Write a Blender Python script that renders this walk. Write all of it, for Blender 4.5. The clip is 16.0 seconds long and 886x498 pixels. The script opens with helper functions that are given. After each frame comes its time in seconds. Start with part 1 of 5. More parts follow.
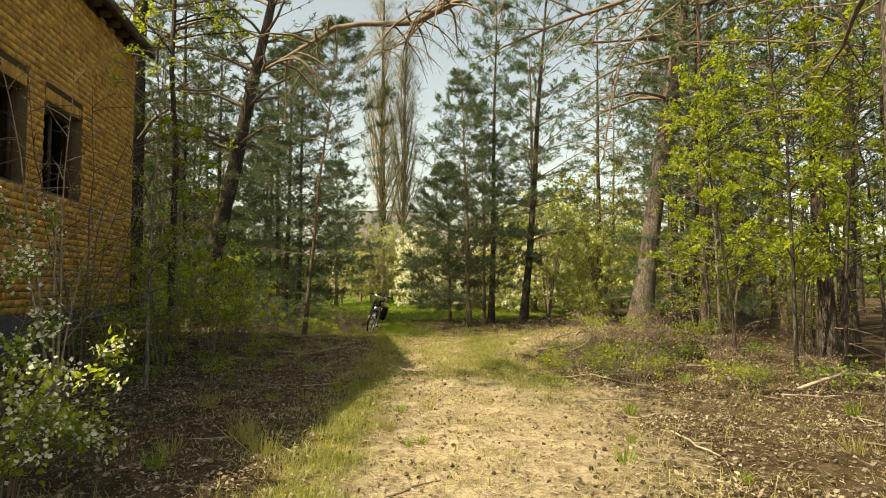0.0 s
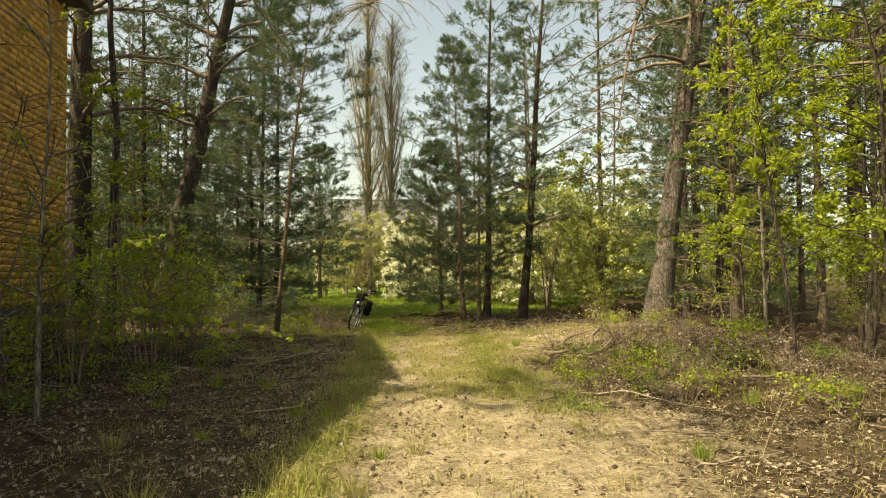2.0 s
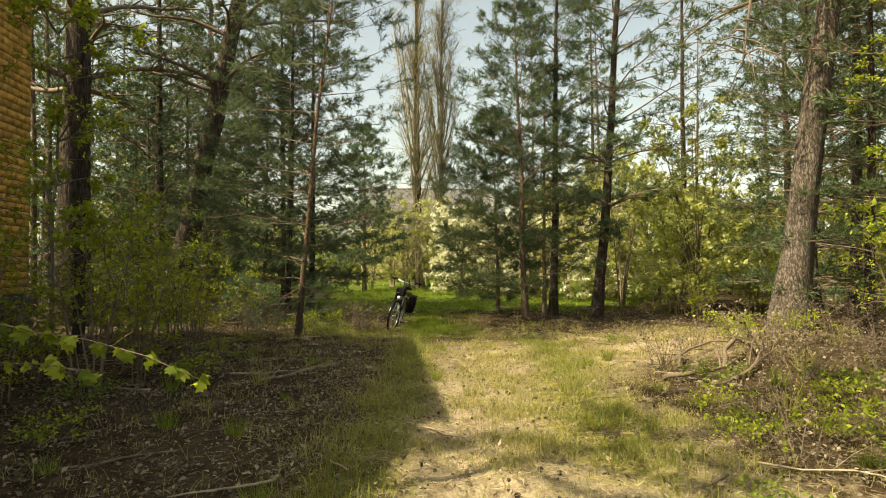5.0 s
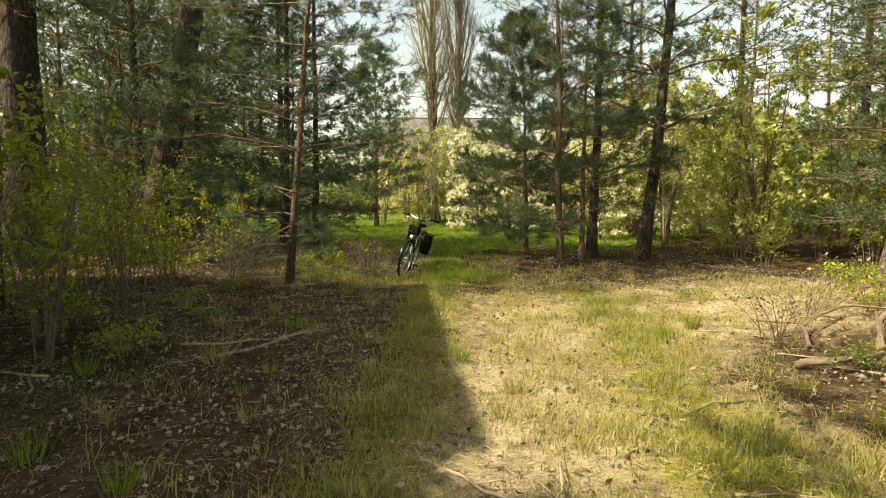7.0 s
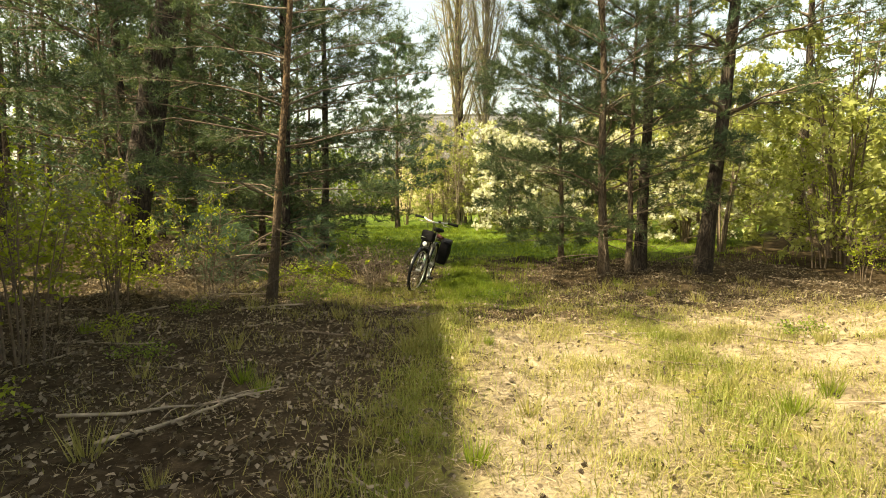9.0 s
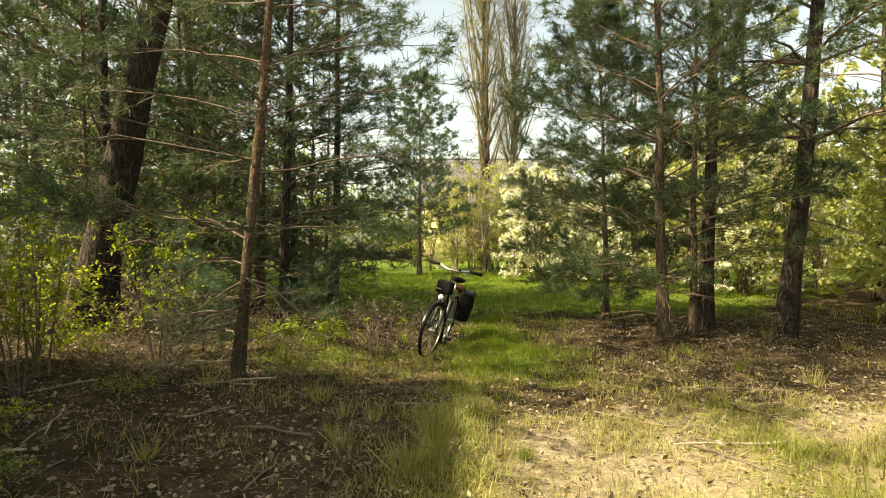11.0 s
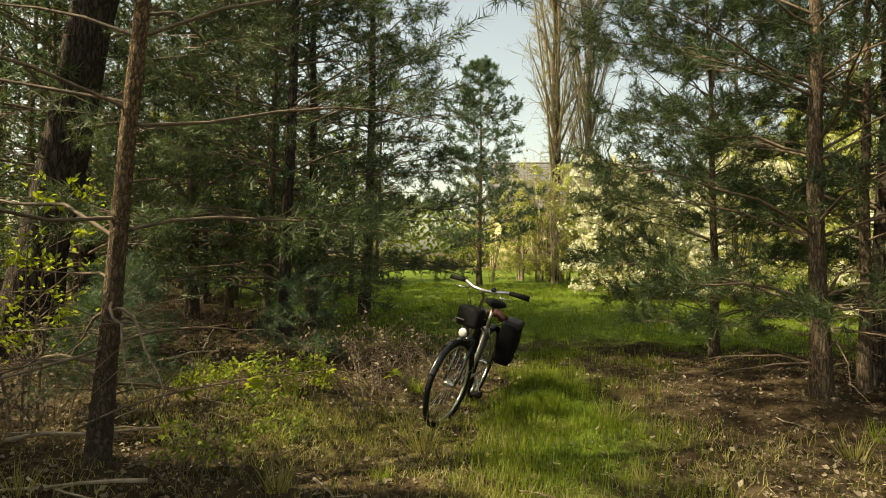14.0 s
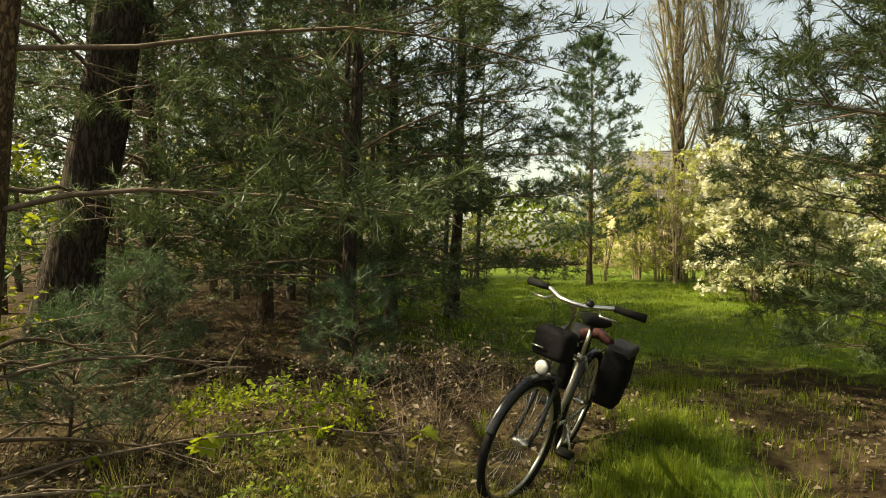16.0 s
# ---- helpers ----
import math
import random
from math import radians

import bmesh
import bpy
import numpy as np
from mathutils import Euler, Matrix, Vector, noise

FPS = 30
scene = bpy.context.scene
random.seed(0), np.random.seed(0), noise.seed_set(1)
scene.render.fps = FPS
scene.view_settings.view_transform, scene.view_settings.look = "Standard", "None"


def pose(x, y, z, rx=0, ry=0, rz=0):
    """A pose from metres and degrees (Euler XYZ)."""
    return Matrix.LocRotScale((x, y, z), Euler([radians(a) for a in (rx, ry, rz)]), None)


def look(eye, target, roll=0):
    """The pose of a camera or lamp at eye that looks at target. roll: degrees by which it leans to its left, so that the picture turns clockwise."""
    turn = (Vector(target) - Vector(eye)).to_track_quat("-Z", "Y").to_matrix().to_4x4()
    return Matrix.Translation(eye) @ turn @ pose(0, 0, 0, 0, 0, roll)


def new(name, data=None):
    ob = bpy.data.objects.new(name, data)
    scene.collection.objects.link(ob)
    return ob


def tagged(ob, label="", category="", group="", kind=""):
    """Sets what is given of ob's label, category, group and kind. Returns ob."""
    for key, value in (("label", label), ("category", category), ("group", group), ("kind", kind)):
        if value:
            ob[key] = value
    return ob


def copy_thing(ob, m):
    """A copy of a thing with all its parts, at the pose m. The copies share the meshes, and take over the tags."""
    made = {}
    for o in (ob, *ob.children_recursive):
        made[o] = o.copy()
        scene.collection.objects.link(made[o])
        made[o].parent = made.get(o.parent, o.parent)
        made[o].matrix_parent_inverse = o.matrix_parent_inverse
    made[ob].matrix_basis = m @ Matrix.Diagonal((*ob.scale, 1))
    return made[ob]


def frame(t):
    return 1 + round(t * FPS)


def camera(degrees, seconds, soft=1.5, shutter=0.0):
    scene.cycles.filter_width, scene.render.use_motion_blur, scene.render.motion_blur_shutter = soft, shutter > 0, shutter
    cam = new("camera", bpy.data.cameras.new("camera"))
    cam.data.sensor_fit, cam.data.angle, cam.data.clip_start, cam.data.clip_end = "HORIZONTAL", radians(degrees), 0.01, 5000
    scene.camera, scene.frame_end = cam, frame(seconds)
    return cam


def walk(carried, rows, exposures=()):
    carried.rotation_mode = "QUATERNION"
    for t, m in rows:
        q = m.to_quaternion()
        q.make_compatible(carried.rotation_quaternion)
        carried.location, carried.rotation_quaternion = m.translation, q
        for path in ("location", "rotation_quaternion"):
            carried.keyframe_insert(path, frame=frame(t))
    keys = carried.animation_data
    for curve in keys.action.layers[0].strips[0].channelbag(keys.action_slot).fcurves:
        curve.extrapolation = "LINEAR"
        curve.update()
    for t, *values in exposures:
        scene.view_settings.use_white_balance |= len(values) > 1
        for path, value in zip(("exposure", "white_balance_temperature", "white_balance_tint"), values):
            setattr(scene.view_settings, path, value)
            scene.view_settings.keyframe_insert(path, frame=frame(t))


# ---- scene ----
cam = camera(72.9, 16.0, soft=1.0)
METRES, EYE, TILT, LEAN, TURN = 15.6, 1.5, 0.0, 0.0, -9.9
ROWS = [
    (0.0, 0.0, 0.0, 0.0, 0.01, 3.04, 0.1),
    (0.5, -0.0003, 0.031, -0.001, -2.32, 2.47, 0.27),
    (1.0, -0.0002, 0.0615, 0.0019, -2.9, 2.15, 0.24),
    (1.5, -0.0039, 0.0926, 0.0025, -3.29, 1.94, 0.35),
    (2.0, -0.0029, 0.1292, 0.001, -1.03, 2.11, 0.56),
    (2.5, -0.0055, 0.1609, 0.001, 1.25, 2.45, 0.32),
    (3.0, -0.0043, 0.1915, -0.0005, 3.09, 2.61, 0.26),
    (5.5, -0.0158, 0.3552, -0.006, 3.85, 0.44, 0.31),
    (6.0, -0.024, 0.3895, -0.0062, 3.27, -1.51, -0.04),
    (6.5, -0.0251, 0.4247, -0.008, 2.94, -3.45, 0.06),
    (7.0, -0.0274, 0.4629, -0.0064, 5.31, -4.82, 0.07),
    (7.5, -0.0293, 0.4896, -0.0071, 7.13, -5.08, 0.36),
    (8.0, -0.0291, 0.5229, -0.0063, 7.15, -5.03, -0.07),
    (8.5, -0.0318, 0.5555, -0.007, 7.5, -5.04, 0.1),
    (9.0, -0.0306, 0.5903, -0.0065, 7.99, -4.85, 0.18),
    (9.5, -0.035, 0.6229, -0.0065, 10.75, -4.56, 0.07),
    (10.0, -0.0386, 0.6514, -0.0091, 11.02, -2.78, 0.13),
    (12.5, -0.0487, 0.8059, -0.0104, 9.69, 0.24, -0.37),
    (13.0, -0.0516, 0.8355, -0.0109, 12.44, 0.32, -0.44),
    (13.5, -0.0501, 0.8617, -0.0114, 14.49, 0.52, -0.41),
    (14.0, -0.0497, 0.8904, -0.0114, 17.48, 0.37, -0.62),
    (14.5, -0.0539, 0.9167, -0.0118, 19.87, 0.29, -0.64),
    (15.0, -0.0547, 0.9462, -0.0124, 21.1, 0.05, -0.59),
    (15.5, -0.0615, 0.9722, -0.0119, 24.39, -0.25, -0.72),
    (16.0, -0.0664, 0.994, -0.0118, 28.11, -0.17, -0.81),
]
STOPS, KELVIN, TINT = 1.56, 9500, -0.5
EXPOSURES = [(t, STOPS + s, KELVIN, TINT) for t, s in ((0.0, 0.0), (5.0, 0.05), (7.0, 0.2), (8.0, 0.35), (9.0, 0.52), (10.3, 0.52), (12.5, 0.05), (16.0, 0.0))]
walk(cam, [(t, pose(0, 0, EYE, TILT, LEAN, TURN) @ pose(METRES * x, METRES * y, METRES * z, 90 + pitch, roll, yaw)) for t, x, y, z, yaw, pitch, roll in ROWS], EXPOSURES)

# ---- light ----
SUN_AZ = Vector((0.95, 0.31, 0)).normalized()      # the way in which shadows fall
SUN_EL = 49.4
world = bpy.data.worlds.new("world")
scene.world = world
world.use_nodes = True
wn = world.node_tree
sky = wn.nodes.new("ShaderNodeTexSky")
sky.sky_type = "NISHITA"
sky.sun_disc = False
sky.sun_elevation = radians(SUN_EL)
sky.sun_rotation = math.atan2(-SUN_AZ.x, -SUN_AZ.y)
sky.air_density, sky.dust_density, sky.ozone_density = 1.0, 3.0, 1.0
grey = wn.nodes.new("ShaderNodeRGBToBW")                # thin high haze whitens the blue
haze = wn.nodes.new("ShaderNodeMix")
haze.data_type = "RGBA"
haze.inputs[0].default_value = 0.3
wn.links.new(sky.outputs[0], grey.inputs[0])
wn.links.new(sky.outputs[0], haze.inputs[6])
wn.links.new(grey.outputs[0], haze.inputs[7])
wn.links.new(haze.outputs[2], wn.nodes["Background"].inputs[0])
wn.nodes["Background"].inputs[1].default_value = 0.108
sun = new("sun", bpy.data.lights.new("sun", "SUN"))
sun.data.energy, sun.data.angle, sun.data.color = 3.2, radians(0.6), (1.0, 0.94, 0.83)
SUN_WAY = Vector((SUN_AZ.x, SUN_AZ.y, -math.tan(radians(SUN_EL))))
sun.matrix_world = look((-8, -20, 14), Vector((-8, -20, 14)) + SUN_WAY)


# ---- materials ----
def nodes_of(name):
    m = bpy.data.materials.new(name)
    m.use_nodes = True
    t = m.node_tree
    return m, t, t.nodes["Principled BSDF"]


def node(t, kind, **values):
    n = t.nodes.new("ShaderNode" + kind)
    for k, v in values.items():
        if k in ("operation", "blend_type", "data_type", "attribute_name", "feature"):
            set_option(n, k, v)
        else:
            n.inputs[k].default_value = v
    return n


def set_option(n, k, v):
    if k == "operation":
        n.operation = v
    elif k == "blend_type":
        n.blend_type = v
    elif k == "data_type":
        n.data_type = v
    elif k == "feature":
        n.feature = v
    else:
        n.attribute_name = v


def ramp(t, source, stops):
    r = t.nodes.new("ShaderNodeValToRGB")
    e = r.color_ramp.elements
    while len(e) < len(stops):
        e.new(0.5)
    for el, (p, c) in zip(e, stops):
        el.position, el.color = p, (*c, 1)
    t.links.new(source, r.inputs[0])
    return r.outputs[0]


def coords(t, scale=(1, 1, 1)):
    c = t.nodes.new("ShaderNodeTexCoord")
    m = t.nodes.new("ShaderNodeMapping")
    m.inputs["Scale"].default_value = scale
    t.links.new(c.outputs["Object"], m.inputs[0])
    return m.outputs[0]


def noise_of(t, vec, scale, detail=4, rough=0.6):
    n = node(t, "TexNoise", Scale=scale, Detail=detail, Roughness=rough)
    t.links.new(vec, n.inputs["Vector"])
    return n.outputs["Fac"]


def bump(t, bsdf, height, strength=0.4, distance=0.02):
    b = node(t, "Bump", Strength=strength, Distance=distance)
    t.links.new(height, b.inputs["Height"])
    t.links.new(b.outputs[0], bsdf.inputs["Normal"])


def mixed(t, fac, a, b, blend="MIX"):
    m = t.nodes.new("ShaderNodeMix")
    m.data_type, m.blend_type = "RGBA", blend
    for sock, v in ((m.inputs[0], fac), (m.inputs[6], a), (m.inputs[7], b)):
        if hasattr(v, "links"):
            t.links.new(v, sock)
        else:
            sock.default_value = v if isinstance(v, float) else (*v, 1)
    return m.outputs[2]


def plain(name, colour, rough=0.5, metal=0.0, vary=0.25, scale=30.0, bumpy=0.1, gloss=0.5):
    m, t, b = nodes_of(name)
    b.inputs["Specular IOR Level"].default_value = gloss
    v = coords(t)
    n = noise_of(t, v, scale)
    lo = tuple(c * (1 - vary) for c in colour)
    hi = tuple(min(1, c * (1 + vary)) for c in colour)
    t.links.new(ramp(t, n, [(0.3, lo), (0.7, hi)]), b.inputs["Base Color"])
    t.links.new(ramp(t, noise_of(t, v, scale * 0.3), [(0.3, (rough * 0.8,) * 3), (0.7, (min(1, rough * 1.2),) * 3)]), b.inputs["Roughness"])
    b.inputs["Metallic"].default_value = metal
    if bumpy:
        bump(t, b, n, bumpy, 0.004)
    return m


def bark(name, low, high, deep, scale=1.0, start=3.0, end=8.0, tall=3.4):
    """Plated bark: dark furrows between upright plates, redder with height."""
    m, t, b = nodes_of(name)
    v = coords(t, (17 * scale, 17 * scale, tall * scale))
    warp = noise_of(t, v, 1.2, 5)
    vo = node(t, "TexVoronoi", Scale=1.0, feature="DISTANCE_TO_EDGE")
    add = t.nodes.new("ShaderNodeVectorMath")
    t.links.new(v, add.inputs[0])
    sc = t.nodes.new("ShaderNodeVectorMath")
    sc.operation = "SCALE"
    sc.inputs["Scale"].default_value = 1.9
    n3 = node(t, "TexNoise", Scale=1.7, Detail=3.0)
    t.links.new(v, n3.inputs["Vector"])
    t.links.new(n3.outputs["Color"], sc.inputs[0])
    t.links.new(sc.outputs[0], add.inputs[1])
    t.links.new(add.outputs[0], vo.inputs["Vector"])
    plate = ramp(t, vo.outputs["Distance"], [(0.0, (0.12,) * 3), (0.16, (0.8,) * 3), (0.4, (1, 1, 1))])
    c = t.nodes.new("ShaderNodeTexCoord")
    sep = t.nodes.new("ShaderNodeSeparateXYZ")
    t.links.new(c.outputs["Object"], sep.inputs[0])
    mr = node(t, "MapRange", **{"From Min": start, "From Max": end})
    t.links.new(sep.outputs["Z"], mr.inputs["Value"])
    face = mixed(t, mr.outputs[0], low, high)
    face = mixed(t, ramp(t, warp, [(0.3, (0, 0, 0)), (0.75, (1, 1, 1))]), face, tuple(min(1, c * 1.5) for c in low))
    t.links.new(mixed(t, plate, deep, face), b.inputs["Base Color"])
    b.inputs["Roughness"].default_value = 0.95
    b.inputs["Specular IOR Level"].default_value = 0.15
    bump(t, b, plate, 0.8, 0.03)
    return m


def leafy(name, dark, light, through_light=0.35, rough=0.6, gloss=0.25):
    """Leaves and needles: each piece its own tint, letting light through."""
    m, t, b = nodes_of(name)
    g = t.nodes.new("ShaderNodeNewGeometry")
    col = ramp(t, g.outputs["Random Per Island"], [(0.0, dark), (0.6, tuple((p + q) / 2 for p, q in zip(dark, light))), (1.0, light)])
    big = noise_of(t, coords(t), 0.9, 3)
    col = mixed(t, ramp(t, big, [(0.35, (0, 0, 0)), (0.7, (0.45, 0.45, 0.45))]), col, tuple(c * 0.55 for c in dark))
    t.links.new(col, b.inputs["Base Color"])
    b.inputs["Roughness"].default_value = rough
    b.inputs["Specular IOR Level"].default_value = gloss
    tr = t.nodes.new("ShaderNodeBsdfTranslucent")
    warm = mixed(t, 0.5, col, (light[0] * 1.25, light[1] * 1.25, light[2] * 0.7))
    t.links.new(warm, tr.inputs["Color"])
    mx = t.nodes.new("ShaderNodeMixShader")
    mx.inputs[0].default_value = through_light
    t.links.new(b.outputs[0], mx.inputs[1])
    t.links.new(tr.outputs[0], mx.inputs[2])
    t.links.new(mx.outputs[0], t.nodes["Material Output"].inputs["Surface"])
    return m


BARK_PINE = bark("pine_bark", (0.145, 0.12, 0.105), (0.19, 0.135, 0.095), (0.03, 0.024, 0.02), 1.35, tall=5.0)
BARK_YOUNG = bark("young_pine_bark", (0.15, 0.115, 0.085), (0.22, 0.13, 0.075), (0.05, 0.037, 0.03), 2.2)
BARK_FLAKY = bark("flaky_pine_bark", (0.11, 0.085, 0.065), (0.36, 0.225, 0.125), (0.06, 0.045, 0.035), 2.0, 0.3, 2.6, 7.0)
BARK_DARK = bark("dark_bark", (0.075, 0.06, 0.05), (0.10, 0.07, 0.05), (0.02, 0.016, 0.014))
BARK_GREY = bark("grey_bark", (0.24, 0.21, 0.17), (0.22, 0.2, 0.16), (0.09, 0.075, 0.06), 1.4)
TWIG = plain("twig_wood", (0.15, 0.11, 0.08), 0.9, 0, 0.4, 12)
POPLAR_WOOD = plain("poplar_twigs", (0.19, 0.155, 0.10), 0.9, 0, 0.4, 6)
TWIG_PALE = plain("dead_wood", (0.30, 0.24, 0.18), 0.9, 0, 0.4, 12)
NEEDLE = leafy("pine_needles", (0.018, 0.036, 0.018), (0.15, 0.21, 0.092), 0.22, 0.5, 0.35)
NEEDLE_BLUE = leafy("bluish_needles", (0.02, 0.045, 0.03), (0.15, 0.235, 0.135), 0.22, 0.5, 0.35)
LEAF_SPRING = leafy("spring_leaves", (0.08, 0.125, 0.012), (0.44, 0.50, 0.07), 0.5)
LEAF_GREEN = leafy("green_leaves", (0.03, 0.06, 0.01), (0.30, 0.39, 0.07), 0.42)
LEAF_OLIVE = leafy("olive_leaves", (0.13, 0.15, 0.03), (0.33, 0.36, 0.11), 0.45)
LEAF_PALE = leafy("pale_willow_leaves", (0.24, 0.27, 0.07), (0.58, 0.60, 0.27), 0.5)
LEAF_DEAD = leafy("dead_leaves", (0.025, 0.016, 0.010), (0.42, 0.34, 0.26), 0.15)
BLOSSOM = leafy("white_blossom", (0.60, 0.60, 0.50), (0.85, 0.84, 0.74), 0.35)
GRASS_BRIGHT = leafy("fresh_grass", (0.09, 0.14, 0.025), (0.31, 0.38, 0.055), 0.45)
GRASS_DRY = leafy("dry_grass", (0.18, 0.175, 0.05), (0.45, 0.41, 0.18), 0.4)
STRAW = leafy("pale_straw", (0.19, 0.145, 0.085), (0.52, 0.43, 0.28), 0.1)


def ground_material():
    m, t, b = nodes_of("forest_ground")
    v = coords(t)
    fine, mid, big = noise_of(t, v, 55, 6, 0.7), noise_of(t, v, 6, 6, 0.65), noise_of(t, v, 0.7, 5)
    litter = ramp(t, mid, [(0.3, (0.016, 0.011, 0.007)), (0.52, (0.058, 0.042, 0.027)), (0.75, (0.14, 0.105, 0.07))])
    sand = ramp(t, mid, [(0.2, (0.19, 0.148, 0.10)), (0.5, (0.39, 0.325, 0.235)), (0.75, (0.53, 0.46, 0.34))])
    moss = ramp(t, mid, [(0.25, (0.10, 0.10, 0.02)), (0.6, (0.22, 0.22, 0.04)), (0.8, (0.34, 0.31, 0.09))])
    turf = ramp(t, mid, [(0.25, (0.05, 0.085, 0.012)), (0.6, (0.10, 0.17, 0.02)), (0.8, (0.18, 0.24, 0.04))])

    def zone(attr, soft=0.3):
        a = t.nodes.new("ShaderNodeAttribute")
        a.attribute_name = attr
        s = node(t, "Math", operation="ADD")
        t.links.new(a.outputs["Fac"], s.inputs[0])
        w = node(t, "Math", operation="MULTIPLY_ADD")
        w.inputs[1].default_value, w.inputs[2].default_value = 0.9, -0.45
        t.links.new(mid, w.inputs[0])
        t.links.new(w.outputs[0], s.inputs[1])
        return ramp(t, s.outputs[0], [(0.5 - soft / 2, (0, 0, 0)), (0.5 + soft / 2, (1, 1, 1))])

    col = mixed(t, zone("sand", 0.45), litter, sand)
    col = mixed(t, zone("moss", 0.4), col, moss)
    col = mixed(t, zone("turf", 0.35), col, turf)
    grain = ramp(t, fine, [(0.3, (0.55, 0.53, 0.5)), (0.65, (1.1, 1.08, 1.05))])
    col = mixed(t, 0.85, col, grain, "MULTIPLY")
    t.links.new(mixed(t, ramp(t, big, [(0.35, (0, 0, 0)), (0.7, (0.35,) * 3)]), col, (0.12, 0.09, 0.055)), b.inputs["Base Color"])
    b.inputs["Roughness"].default_value = 1.0
    b.inputs["Specular IOR Level"].default_value = 0.05
    s = node(t, "Math", operation="ADD")
    t.links.new(fine, s.inputs[0])
    t.links.new(mid, s.inputs[1])
    bump(t, b, s.outputs[0], 0.7, 0.03)
    return m


GROUND = ground_material()


# ---- mesh helpers ----
rng = np.random.default_rng(7)


class Buf:
    """Collects vertices and faces of one mesh."""

    def __init__(self):
        self.v, self.f, self.n = [], [], 0

    def add(self, v, f):
        v = np.asarray(v, float)
        self.v.append(v)
        self.f.append(np.asarray(f, np.int64) + self.n)
        self.n += len(v)

    def mesh(self, name, mat, smooth=False):
        me = bpy.data.meshes.new(name)
        if self.n:
            v = np.concatenate(self.v)
            loops = np.concatenate([f.ravel() for f in self.f])
            sizes = np.concatenate([np.full(len(f), f.shape[1]) for f in self.f])
            me.vertices.add(len(v))
            me.vertices.foreach_set("co", v.astype(np.float32).ravel())
            me.loops.add(len(loops))
            me.loops.foreach_set("vertex_index", loops.astype(np.int32))
            me.polygons.add(len(sizes))
            me.polygons.foreach_set("loop_start", np.concatenate([[0], np.cumsum(sizes)[:-1]]).astype(np.int32))
            if smooth:
                me.polygons.foreach_set("use_smooth", np.ones(len(sizes), bool))
            me.update(calc_edges=True)
        me.materials.append(mat)
        return me


def tube(buf, pts, radii, sides=6, wobble=0.0, r=None, caps=True):
    """A tapered tube along points."""
    p = np.asarray(pts, float)
    radii = np.broadcast_to(np.asarray(radii, float), (len(p),))
    d = np.gradient(p, axis=0)
    d /= np.linalg.norm(d, axis=1, keepdims=True) + 1e-9
    ref = np.array([0, 0, 1.0]) if abs(d[:, 2]).mean() < 0.8 else np.array([1.0, 0, 0])
    u = np.cross(d, ref)
    u /= np.linalg.norm(u, axis=1, keepdims=True) + 1e-9
    w = np.cross(d, u)
    a = np.linspace(0, 2 * np.pi, sides, endpoint=False)
    ring = radii[:, None] * np.ones(sides)
    if wobble and r is not None:
        ring = ring * (1 + wobble * r.standard_normal(ring.shape))
    v = p[:, None, :] + ring[..., None] * (np.cos(a)[None, :, None] * u[:, None, :] + np.sin(a)[None, :, None] * w[:, None, :])
    i = np.arange(len(p) - 1)[:, None] * sides
    j = np.arange(sides)[None, :]
    k = (j + 1) % sides
    f = np.stack([i + j, i + k, i + sides + k, i + sides + j], -1).reshape(-1, 4)
    buf.add(v.reshape(-1, 3), f)
    if caps:
        base = buf.n - len(p) * sides
        buf.f.append((np.arange(sides)[::-1] + base).reshape(1, -1))
        buf.f.append((np.arange(sides) + base + (len(p) - 1) * sides).reshape(1, -1))


def unit(v):
    return v / (np.linalg.norm(v, axis=-1, keepdims=True) + 1e-9)


def blades(buf, p, d, length, width, r):
    """One narrow triangle per point, along d."""
    n = len(p)
    side = unit(np.cross(d, r.standard_normal((n, 3)))) * np.asarray(width).reshape(-1, 1) / 2
    tip = p + d * np.asarray(length).reshape(-1, 1)
    v = np.stack([p - side, p + side, tip], 1).reshape(-1, 3)
    buf.add(v, np.arange(3 * n).reshape(-1, 3))


def leaves(buf, p, d, size, r, wide=0.55, droop=0.0):
    """Pointed leaves, folded along the midrib: two triangles each."""
    n = len(p)
    d = unit(d + np.array([0, 0, -droop]))
    side = unit(np.cross(d, r.standard_normal((n, 3)) * 0.7 + np.array([0, 0, 1.0])))
    up = unit(np.cross(side, d))
    s = np.asarray(size).reshape(-1, 1)
    mid = p + d * s * 0.45
    v = np.stack([p, mid + side * s * wide / 2 + up * s * 0.12, p + d * s, mid - side * s * wide / 2 + up * s * 0.12], 1).reshape(-1, 3)
    k = np.arange(n)[:, None] * 4
    buf.add(v, np.concatenate([k + [0, 1, 2], k + [0, 2, 3]]))


def shoots(buf, p, d, r, needles=12, length=0.09, width=0.011, axis=0.16):
    """Bottle-brush shoots of needles along d from p."""
    n = len(p)
    at = r.uniform(0, 1, (n, needles, 1))
    q = p[:, None, :] + d[:, None, :] * at * axis
    out = unit(d[:, None, :] * 0.75 + r.standard_normal((n, needles, 3)) * 0.6)
    L = length * r.uniform(0.7, 1.25, n * needles)
    blades(buf, q.reshape(-1, 3), out.reshape(-1, 3), L, np.full(n * needles, width), r)


def part(name, mesh, parent, label="", at=None):
    ob = new(name, mesh)
    ob.parent = parent
    if at is not None:
        ob.matrix_local = at
    if label:
        ob["label"] = label
    return ob


